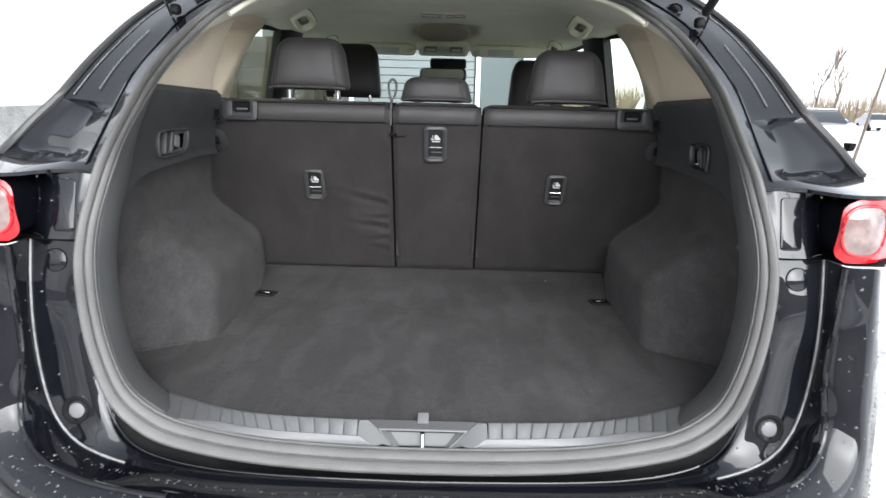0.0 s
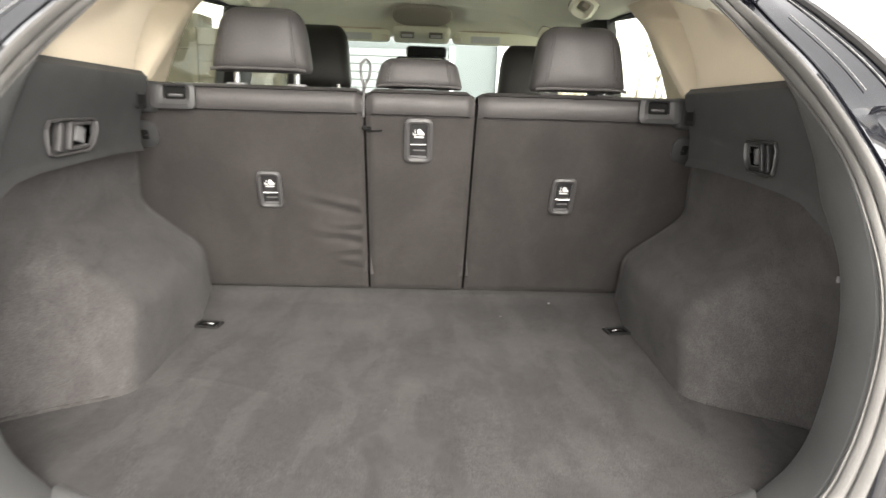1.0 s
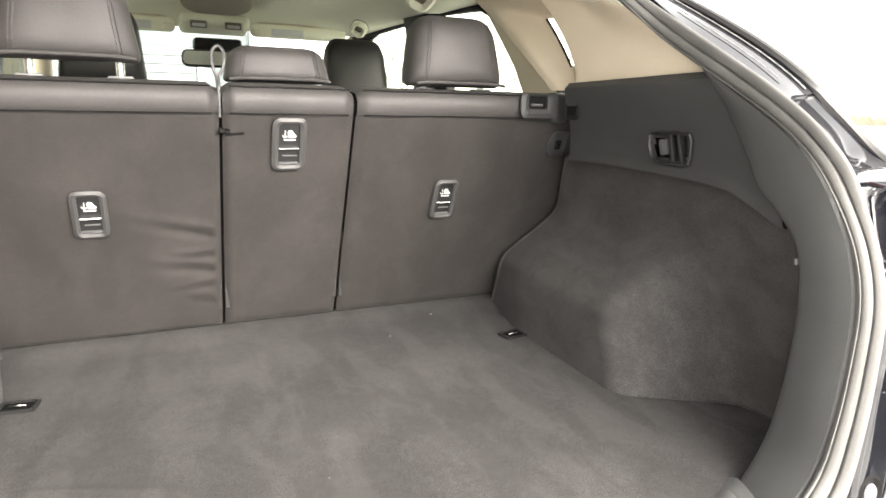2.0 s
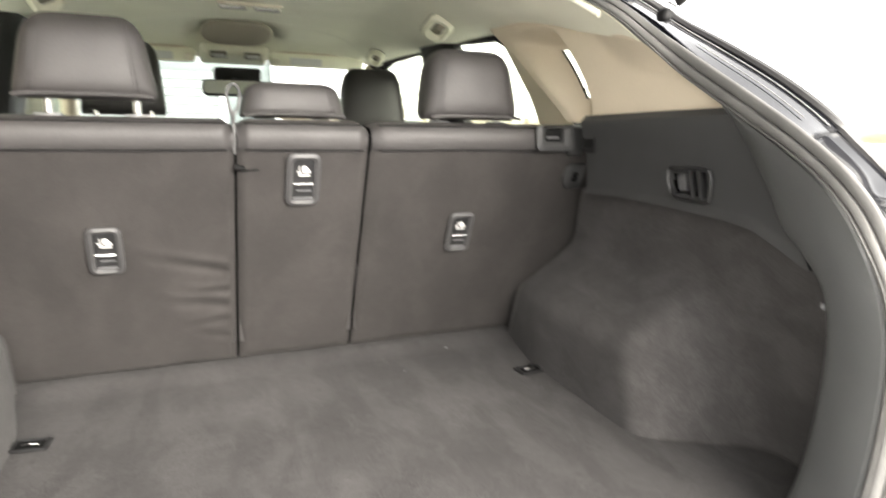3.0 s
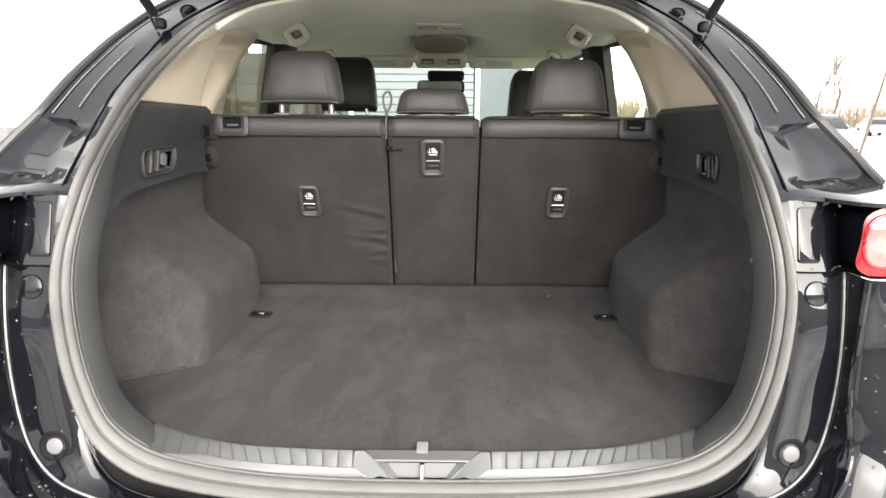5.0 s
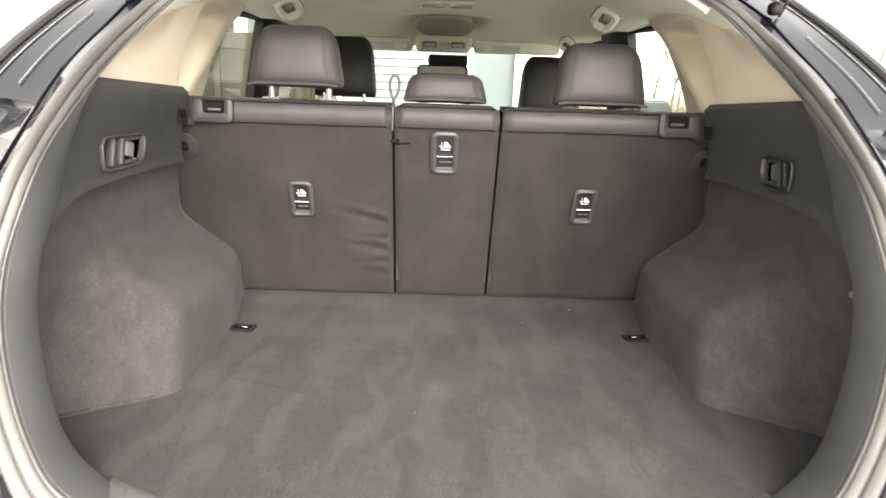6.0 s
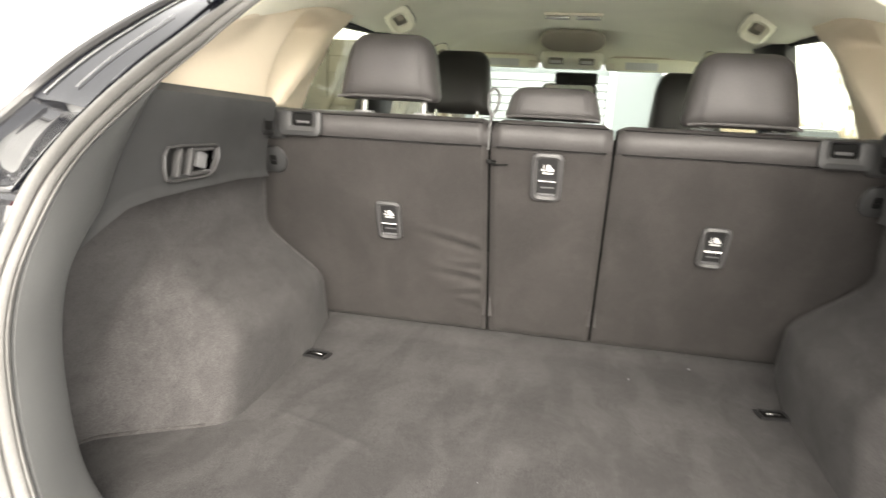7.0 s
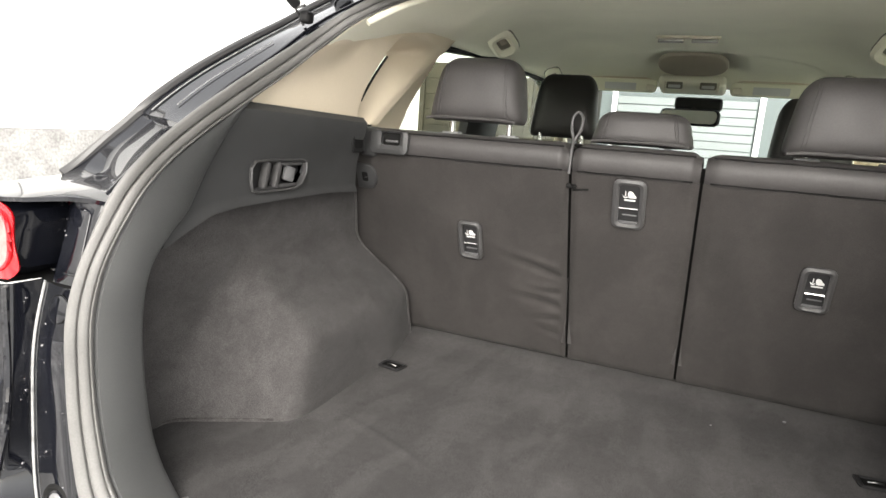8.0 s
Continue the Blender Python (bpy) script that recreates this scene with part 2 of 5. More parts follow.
            out.append((cx + r * math.cos(t), cy + r * math.sin(t)))
    return out


def slab(outline, depth, m, bevel=0.0, into=None):
    """A plate of an outline in x, y, with its face at depth along z, put in place by m."""
    bm = into or bmesh.new()
    rows = [[(x, y, 0) for x, y in outline]]
    if bevel:
        cx, cy = sum(p[0] for p in outline) / len(outline), sum(p[1] for p in outline) / len(outline)
        w, h = max(abs(p[0] - cx) for p in outline), max(abs(p[1] - cy) for p in outline)
        rows.append([(x, y, depth - bevel) for x, y in outline])
        rows.append([(cx + (x - cx) * (1 - 0.4 * bevel / w), cy + (y - cy) * (1 - 0.4 * bevel / h), depth - bevel * 0.3) for x, y in outline])
        rows.append([(cx + (x - cx) * (1 - bevel / w), cy + (y - cy) * (1 - bevel / h), depth) for x, y in outline])
    else:
        rows.append([(x, y, depth) for x, y in outline])
    rows = [[m @ Vector(p) for p in r] for r in rows]
    sheet(rows, closed=True, into=bm)
    bm.faces.new([bm.verts.new(p) for p in rows[-1]])
    bm.faces.new([bm.verts.new(p) for p in rows[0]])
    bmesh.ops.remove_doubles(bm, verts=bm.verts[:], dist=1e-6)
    return bm


def ring(outline_out, outline_in, depth, m, lip=0.002, into=None):
    """A frame between two outlines of equally many points."""
    bm = into or bmesh.new()
    def lay(o, z, k=0.0):
        return [m @ Vector((x * (1 - k), y * (1 - k), z)) for x, y in o]
    mid = [((a[0] + b[0]) / 2, (a[1] + b[1]) / 2) for a, b in zip(outline_out, outline_in)]
    sheet([lay(outline_out, 0), lay(outline_out, depth - lip), lay(mid, depth), lay(outline_in, depth - lip), lay(outline_in, -depth)], closed=True, into=bm)
    return bm


def smoothstep(a, b, v):
    t = min(max((v - a) / (b - a), 0), 1)
    return t * t * (3 - 2 * t)


def along(table, v):
    """Straight interpolation in rows of (key, value)."""
    for (a, x), (b, y) in zip(table, table[1:]):
        if v <= b:
            return x + (y - x) * min(max((v - a) / (b - a), 0), 1)
    return table[-1][1]


def mirror_x(points, s):
    return [Vector((p[0] * s, p[1], p[2])) for p in points]


SIDES = (-1, 1)
FLOOR = 0.73

# ---- the opening: stations from the sill's middle up one side to the roof's middle ----
SEAL_OUT = [(0, -0.035, 0.662), (0.14, -0.035, 0.664), (0.28, -0.034, 0.673), (0.393, -0.032, 0.69), (0.48, -0.028, 0.716), (0.545, -0.018, 0.77),
            (0.577, -0.008, 0.85), (0.591, -0.001, 0.93), (0.594, 0.005, 1.014), (0.588, 0.018, 1.077), (0.578, 0.035, 1.13), (0.565, 0.06, 1.19),
            (0.557, 0.105, 1.24), (0.564, 0.18, 1.287), (0.577, 0.27, 1.332), (0.58, 0.345, 1.371), (0.577, 0.41, 1.407), (0.555, 0.493, 1.461),
            (0.505, 0.54, 1.511), (0.435, 0.61, 1.563), (0.3, 0.665, 1.598), (0.14, 0.685, 1.608), (0, 0.69, 1.61)]
SEAL_IN = [(0, 0.0, 0.694), (0.14, 0.0, 0.696), (0.28, 0.0, 0.705), (0.385, 0.002, 0.722), (0.46, 0.006, 0.743), (0.521, 0.012, 0.788),
           (0.551, 0.018, 0.854), (0.566, 0.023, 0.933), (0.567, 0.026, 1.014), (0.562, 0.038, 1.077), (0.556, 0.06, 1.13), (0.552, 0.095, 1.185),
           (0.555, 0.14, 1.224), (0.56, 0.205, 1.261), (0.571, 0.285, 1.298), (0.577, 0.362, 1.336), (0.572, 0.432, 1.376), (0.541, 0.494, 1.43),
           (0.497, 0.55, 1.486), (0.43, 0.635, 1.542), (0.305, 0.685, 1.573), (0.14, 0.7, 1.583), (0, 0.705, 1.585)]
TRIM_IN = [(0, 0.018, 0.733), (0.14, 0.02, 0.733), (0.3, 0.032, 0.733), (0.4, 0.06, 0.733), (0.495, 0.098, 0.737), (0.54, 0.108, 0.775),
           (0.566, 0.112, 0.83), (0.577, 0.112, 0.92), (0.576, 0.112, 1.0), (0.569, 0.122, 1.07), (0.575, 0.165, 1.115), (0.586, 0.21, 1.145),
           (0.592, 0.25, 1.2), (0.588, 0.29, 1.26), (0.588, 0.345, 1.32)]
def glide(stations, per):
    """Each column of a table of stations as a smooth line, per steps from station to station."""
    lines = []
    for k in range(len(stations[0])):
        p = [Vector(f[k]) for f in stations]
        m, line = len(p), []
        for i in range(m - 1):
            a, b, c, d = (p[min(max(i + q, 0), m - 1)] for q in (-1, 0, 1, 2))
            for q in range(per):
                t = q / per
                line.append(0.5 * (2 * b + (c - a) * t + (2 * a - 5 * b + 4 * c - d) * t * t + (3 * b - a - 3 * c + d) * t ** 3))
        lines.append(line + [p[-1]])
    return lines


seal_out, seal_in = glide(list(zip(SEAL_OUT, SEAL_IN)), 8)


# ---- the car ----
car = thing("car", "black car with its tailgate raised, standing on trodden snow", "car")


def build_opening(s):
    # rubber seal: two soft beads with a groove between
    rows = []
    for i, (a, b) in enumerate(zip(seal_out, seal_in)):
        across = (b - a).normalized()
        along_it = seal_out[min(i + 1, len(seal_out) - 1)] - seal_out[max(i - 1, 0)]
        out = across.cross(along_it).normalized()
        if out.dot(Vector((0, -0.8, 1.3)) - a) < 0:
            out = -out
        w = (b - a).length
        prof = []
        for u, h in ((0, -0.006), (0.015, 0.002), (0.06, 0.0045), (0.2, 0.0055), (0.36, 0.005), (0.41, 0.0035), (0.43, -0.003), (0.47, -0.003), (0.485, 0.0035), (0.53, 0.0055), (0.68, 0.0065), (0.8, 0.0055), (0.85, 0.003), (0.862, -0.001), (0.88, -0.001), (0.895, 0.0035), (0.94, 0.0045), (0.985, 0.002), (1.0, -0.008)):
            prof.append(a + across * w * u + out * (0.65 * h + 0.004))
        rows.append(prof)
    rows = [mirror_x(r, s) for r in rows]
    part("rubber_seal", sheet(rows), RUBBER, car, "grey rubber weather seal round the tailgate opening", 60)


for s in SIDES:
    build_opening(s)

# painted flange round the opening, in four pressings; each row runs outwards from under the seal
LOWER = [  # under the seal, shelf, shelf, joint, crest, bumper
    ((0, -0.018, 0.664), (0, -0.05, 0.66), (0, -0.064, 0.662), (0, -0.075, 0.66), (0, -0.14, 0.668), (0, -0.2, 0.648), (0, -0.215, 0.56), (0, -0.2, 0.35)),
    ((0.28, -0.018, 0.676), (0.29, -0.046, 0.662), (0.296, -0.06, 0.665), (0.3, -0.075, 0.66), (0.31, -0.14, 0.672), (0.32, -0.195, 0.65), (0.325, -0.21, 0.56), (0.32, -0.195, 0.35)),
    ((0.388, -0.016, 0.697), (0.41, -0.04, 0.675), (0.43, -0.058, 0.682), (0.448, -0.072, 0.68), (0.46, -0.135, 0.684), (0.482, -0.172, 0.66), (0.49, -0.185, 0.57), (0.48, -0.17, 0.35)),
    ((0.455, -0.014, 0.713), (0.485, -0.033, 0.692), (0.525, -0.046, 0.694), (0.565, -0.045, 0.694), (0.585, -0.115, 0.7), (0.625, -0.145, 0.672), (0.635, -0.155, 0.57), (0.62, -0.15, 0.35)),
    ((0.5, -0.01, 0.737), (0.53, -0.026, 0.716), (0.575, -0.032, 0.714), (0.622, -0.022, 0.714), (0.65, -0.083, 0.729), (0.695, -0.112, 0.7), (0.72, -0.115, 0.6), (0.71, -0.11, 0.35)),
    ((0.53, -0.006, 0.776), (0.562, -0.018, 0.764), (0.612, -0.012, 0.758), (0.661, -0.006, 0.764), (0.684, -0.05, 0.775), (0.735, -0.08, 0.745), (0.775, -0.06, 0.62), (0.765, -0.06, 0.35)),
    ((0.557, 0.004, 0.853), (0.59, -0.006, 0.85), (0.635, 0.0, 0.85), (0.68, 0.01, 0.86), (0.672, -0.036, 0.85), (0.735, -0.06, 0.83), (0.8, -0.02, 0.68), (0.8, -0.01, 0.36)),
    ((0.575, 0.014, 0.932), (0.607, 0.004, 0.93), (0.645, 0.008, 0.93), (0.681, 0.014, 0.93), (0.684, -0.02, 0.925), (0.745, -0.036, 0.92), (0.83, 0.04, 0.8), (0.84, 0.06, 0.37)),
    ((0.584, 0.022, 0.99), (0.616, 0.012, 0.99), (0.648, 0.016, 0.99), (0.681, 0.022, 0.99), (0.688, -0.016, 0.99), (0.75, -0.025, 0.99), (0.85, 0.1, 0.86), (0.87, 0.16, 0.38)),
    ((0.586, 0.036, 1.052), (0.616, 0.03, 1.052), (0.65, 0.036, 1.052), (0.686, 0.044, 1.052), (0.69, -0.012, 1.052), (0.755, -0.012, 1.052), (0.865, 0.19, 0.94), (0.89, 0.3, 0.39)),
]
POCKET = [  # under the seal, rim, lid, valley, lamp edge, behind the lamp
    ((0.584, 0.03, 1.056), (0.6, 0.028, 1.056), (0.65, 0.028, 1.056), (0.67, 0.044, 1.056), (0.69, 0.06, 1.056), (0.73, 0.07, 1.056), (0.82, 0.15, 1.056), (0.89, 0.4, 1.0)),
    ((0.577, 0.042, 1.11), (0.598, 0.042, 1.11), (0.645, 0.043, 1.11), (0.668, 0.06, 1.11), (0.69, 0.076, 1.11), (0.73, 0.085, 1.11), (0.82, 0.16, 1.11), (0.89, 0.45, 1.04)),
    ((0.566, 0.055, 1.172), (0.588, 0.059, 1.172), (0.64, 0.061, 1.172), (0.665, 0.076, 1.172), (0.69, 0.09, 1.172), (0.73, 0.1, 1.172), (0.82, 0.17, 1.172), (0.885, 0.5, 1.08)),
]
UPPER = [  # under the seal, rim, trough, foot of the wall, crest, roof side
    ((0.563, 0.062, 1.178), (0.588, 0.066, 1.177), (0.64, 0.085, 1.178), (0.71, 0.1, 1.18), (0.797, 0.15, 1.182), (0.835, 0.3, 1.17), (0.88, 0.62, 1.05), (0.91, 0.9, 0.42)),
    ((0.559, 0.085, 1.205), (0.588, 0.1, 1.206), (0.64, 0.155, 1.19), (0.71, 0.19, 1.188), (0.787, 0.178, 1.204), (0.82, 0.36, 1.19), (0.86, 0.7, 1.1), (0.91, 1.1, 0.45)),
    ((0.556, 0.118, 1.238), (0.59, 0.145, 1.24), (0.636, 0.2, 1.218), (0.69, 0.228, 1.22), (0.762, 0.208, 1.243), (0.79, 0.4, 1.22), (0.83, 0.7, 1.16), (0.87, 1.05, 1.1)),
    ((0.559, 0.155, 1.262), (0.597, 0.19, 1.266), (0.642, 0.226, 1.246), (0.688, 0.25, 1.252), (0.732, 0.232, 1.278), (0.76, 0.42, 1.25), (0.79, 0.7, 1.21), (0.82, 0.95, 1.18)),
    ((0.566, 0.205, 1.289), (0.604, 0.238, 1.293), (0.65, 0.27, 1.272), (0.694, 0.285, 1.282), (0.711, 0.256, 1.312), (0.73, 0.44, 1.29), (0.75, 0.65, 1.25), (0.77, 0.82, 1.22)),
    ((0.577, 0.285, 1.33), (0.614, 0.31, 1.334), (0.658, 0.33, 1.308), (0.697, 0.335, 1.322), (0.707, 0.332, 1.362), (0.72, 0.48, 1.345), (0.73, 0.62, 1.31), (0.735, 0.76, 1.28)),
    ((0.578, 0.37, 1.372), (0.616, 0.385, 1.374), (0.66, 0.41, 1.352), (0.698, 0.413, 1.364), (0.704, 0.422, 1.41), (0.715, 0.54, 1.395), (0.72, 0.66, 1.36), (0.72, 0.78, 1.32)),
    ((0.574, 0.44, 1.415), (0.608, 0.448, 1.412), (0.657, 0.47, 1.386), (0.696, 0.475, 1.4), (0.705, 0.5, 1.448), (0.71, 0.6, 1.44), (0.71, 0.7, 1.41), (0.705, 0.8, 1.38)),
    ((0.553, 0.505, 1.46), (0.59, 0.51, 1.462), (0.64, 0.535, 1.43), (0.684, 0.553, 1.442), (0.698, 0.575, 1.484), (0.7, 0.66, 1.48), (0.7, 0.76, 1.46), (0.69, 0.86, 1.43)),
    ((0.505, 0.55, 1.506), (0.545, 0.565, 1.51), (0.585, 0.59, 1.505), (0.63, 0.61, 1.51), (0.658, 0.63, 1.53), (0.668, 0.74, 1.53), (0.672, 0.85, 1.525), (0.668, 0.95, 1.51)),
    ((0.413, 0.635, 1.57), (0.445, 0.655, 1.58), (0.485, 0.668, 1.592), (0.53, 0.675, 1.592), (0.56, 0.69, 1.592), (0.58, 0.8, 1.6), (0.6, 0.95, 1.605), (0.62, 1.1, 1.595)),
    ((0.295, 0.675, 1.595), (0.31, 0.705, 1.61), (0.33, 0.72, 1.625), (0.36, 0.73, 1.633), (0.38, 0.76, 1.638), (0.39, 0.85, 1.65), (0.4, 0.95, 1.655), (0.42, 1.05, 1.66)),
    ((0, 0.70, 1.605), (0, 0.73, 1.622), (0, 0.75, 1.638), (0, 0.78, 1.65), (0, 0.81, 1.655), (0, 0.88, 1.66), (0, 0.95, 1.665), (0, 1.05, 1.67)),
]


def pressing(lines, a, b, s, per=6, round_off=0.25):
    """A panel across the lines a to b, with its folds rounded."""
    rows = []
    for i in range(len(lines[0])):
        p = [l[i] for l in lines[a:b]]
        row = [p[0]]
        for k in range(1, len(p) - 1):
            u, w = p[k].lerp(p[k - 1], round_off), p[k].lerp(p[k + 1], round_off)
            for q in range(per):
                t = q / (per - 1)
                row.append(u * (1 - t) ** 2 + p[k] * 2 * t * (1 - t) + w * t * t)
        row.append(p[-1])
        rows.append(mirror_x(row, s))
    return sheet(rows, thick=0.003)


def build_flange(s):
    low, pocket, up = glide(LOWER, 10), glide(POCKET, 12), glide(UPPER, 10)
    # above the corner the flange is an even, faintly crowned band
    for k, u in ((1, 0.34), (2, 0.68)):
        for i, p in enumerate(low[k]):
            f = smoothstep(0.69, 0.735, p.z)
            low[k][i] = p.lerp(low[0][i].lerp(low[3][i], u) + Vector((0, -0.006, 0)), f)
    # above the fold a flat gutter panel; below it a broad shelf under a narrow wall
    cut = 34
    for i in range(len(up[1])):
        if i >= cut:
            f = smoothstep(1.56, 1.5, up[1][i].z)
            foot, trough = up[1][i].lerp(up[4][i], 0.82), up[1][i].lerp(up[4][i], 0.42)
            foot.z -= 0.003
        else:
            f = smoothstep(6, 15, i)
            foot = up[4][i].lerp(up[1][i], 0.22) + Vector((0, 0.008, -0.008))
            trough = up[1][i].lerp(foot, 0.5) + Vector((0, 0.004, -0.006))
        up[3][i], up[2][i] = up[3][i].lerp(foot, f), up[2][i].lerp(trough, f)
    for k in range(1, 8):
        for a, b in ((0, cut - 1 if k in (2, 3) else cut + 1), (cut, len(up[k]))):
            for _ in range(30):
                up[k][a + 1:b - 1] = [(up[k][i - 1] + up[k][i] * 2 + up[k][i + 1]) / 4 for i in range(a + 1, b - 1)]
    middle = [a.lerp(b, 0.3) for a, b in zip(seal_out, seal_in)]
    for line in (up[0], pocket[0]):
        for i, p in enumerate(line):
            line[i] = min(middle, key=lambda q: (q - p).length) + Vector((0.004, 0.012, 0.008))
    for i, p in enumerate(low[0]):
        low[0][i] = p.lerp(min(middle, key=lambda q: (q - p).length) + Vector((0.006, 0.012, 0.0)), smoothstep(0.72, 0.78, p.z))
    for k in range(1, 8):
        for _ in range(40):
            low[k][1:-1] = [(low[k][i - 1] + low[k][i] * 2 + low[k][i + 1]) / 4 for i in range(1, len(low[k]) - 1)]
    # below the sill it drops into an open groove
    root = list(low[0])
    for i, (p, q) in enumerate(zip(root, low[1])):
        f = 1 - smoothstep(0.7, 0.8, p.z)
        low[0][i] = p.lerp(q, 0.9 * f) + Vector((0, 0, -0.045 * f))
    part("tailgate_flange", pressing(low, 0, 4, s, 6, 0.4), PAINT, car, "wet glossy black flange round the tailgate opening", 60)
    part("bumper_skin", pressing(low, 3, 8, s, 8, 0.3), PAINT, car, "glossy black bumper spotted with water", 60)
    part("lamp_pocket", pressing(pocket, 0, 8, s, 6, 0.16), PAINT, car, "folded glossy black panel beside the tail lamp", 60)
    for part_of, word in (([l[:cut + 1] for l in up], "glossy black shelf above the tail lamp"), ([l[cut:] for l in up], "glossy black gutter panel below the roof edge")):
        part("quarter_flange", pressing(part_of, 0, 5, s, 7, 0.2), PAINT, car, word, 60)
    part("rear_skin", pressing(up, 4, 8, s, 6, 0.3), PAINT, car, "glossy black quarter panel", 60)
    # raised beads, folded edges and the joint between bumper and body
    # beads and joint are pale grey, their highlights put into the colour
    bead = [p + Vector((-0.001, -0.002, 0.002)) for p in up[2] if 1.3 < p.z < 1.435]
    part("gutter_bead", tube(mirror_x(bead, s), 0.0009, 8), EDGE_GLINT, car, "thin gutter bead coloured pale for its sky glint")
    bead = [p + Vector((-0.002, -0.002, 0.001)) for p in up[3] if 1.29 < p.z < 1.53]
    part("gutter_bead", tube(mirror_x(bead, s), 0.0011, 8), EDGE_GLINT, car, "thin gutter bead coloured pale for its sky glint")
    part("roof_side_edge", tube(mirror_x([p for p in up[4] if 1.183 < p.z < 1.63], s), 0.0085, 8), SATIN, car)
    part("flange_rim", tube(mirror_x([p for p in up[1] if 1.178 < p.z < 1.6], s), 0.0035, 8), PAINT, car)
    joint = [p + Vector((-0.002, -0.002, 0.001)) for p in low[3] if p.x > 0.5]
    part("panel_joint", tube(mirror_x(joint, s), 0.002, 6), EDGE_GLINT, car, "thin panel joint with its edge glint coloured in")
    part("bumper_edge", tube(mirror_x([p + Vector((0, 0.002, -0.002)) for p in low[4] if p.x > 0.4], s), 0.005, 8), PAINT, car)
    # inner panel closing the shadow gaps round the lamp
    rows = [[(s * x, y + 0.3 * max(0, z - 1.1), z) for x, y in ((0.572, 0.075), (0.6, 0.085), (0.64, 0.115), (0.68, 0.125), (0.75, 0.13), (0.82, 0.2), (0.865, 0.4), (0.88, 0.7))] for z in (0.9, 1.0, 1.08, 1.13, 1.174)]
    part("inner_panel", sheet(rows, thick=0.003), BLACK_RUBBER, car)
    # ledges under and over the lamp
    front = ((0.588, 0.024), (0.62, 0.02), (0.65, 0.026), (0.684, 0.034), (0.692, -0.008), (0.755, -0.008), (0.8, 0.05), (0.862, 0.19))
    part("lamp_ledge", sheet([[(s * x, y, 1.0545) for x, y in front], [(s * x, y + 0.06 + 0.08 * smoothstep(0.64, 0.7, x), 1.0545) for x, y in front]]), BLACK_RUBBER, car)
    front = ((0.57, 0.054), (0.6, 0.058), (0.64, 0.05), (0.664, 0.006), (0.68, -0.008), (0.7, -0.013), (0.735, -0.006), (0.78, 0.03), (0.825, 0.08), (0.866, 0.2))
    back = ((0.57, 0.066), (0.6, 0.072), (0.64, 0.087), (0.67, 0.094), (0.69, 0.098), (0.71, 0.101), (0.74, 0.116), (0.775, 0.137), (0.797, 0.151), (0.835, 0.3))
    rows = [[Vector((s * f[0], f[1], 1.166)) for f in front]] + [[Vector((s * (f[0] + (g[0] - f[0]) * u), f[1] + (g[1] - f[1]) * u, 1.172 + 0.01 * u)) for f, g in zip(front, back)] for u in (0, 0.08, 0.5, 1)]
    part("lamp_shelf", sheet(rows), PAINT, car, "glossy black shelf above the tail lamp")
    # black sheet painting the groove's shade below the sill, tapering out up the corner, and the bright lip beside it
    rows, lip = [], []
    for p, q in zip(root, low[1]):
        reach = 0.95 * (1 - smoothstep(0.7, 0.84, p.z))
        f = 1 - smoothstep(0.7, 0.8, p.z)
        if reach > 0.02:
            d = (q - p) * reach
            rows.append(mirror_x([p + d + Vector((0, 0.001, 0.001 - 0.042 * f)), p + d * 0.5 + Vector((0, -0.003, 0.002 - 0.05 * f)), p + Vector((0, -0.003 + 0.012 * f, -0.035 * f)), p + Vector((0, 0.014 * f, 0.004 * f))], s))
            lip.append(p + d * 1.04 + Vector((0, -0.003, 0.0005)))
    part("sill_gasket", sheet(rows), BLACK_RUBBER, car)
    part("sill_lip", tube(mirror_x(lip, s), 0.0024, 8), PAINT, car)


for s in SIDES:
    build_flange(s)


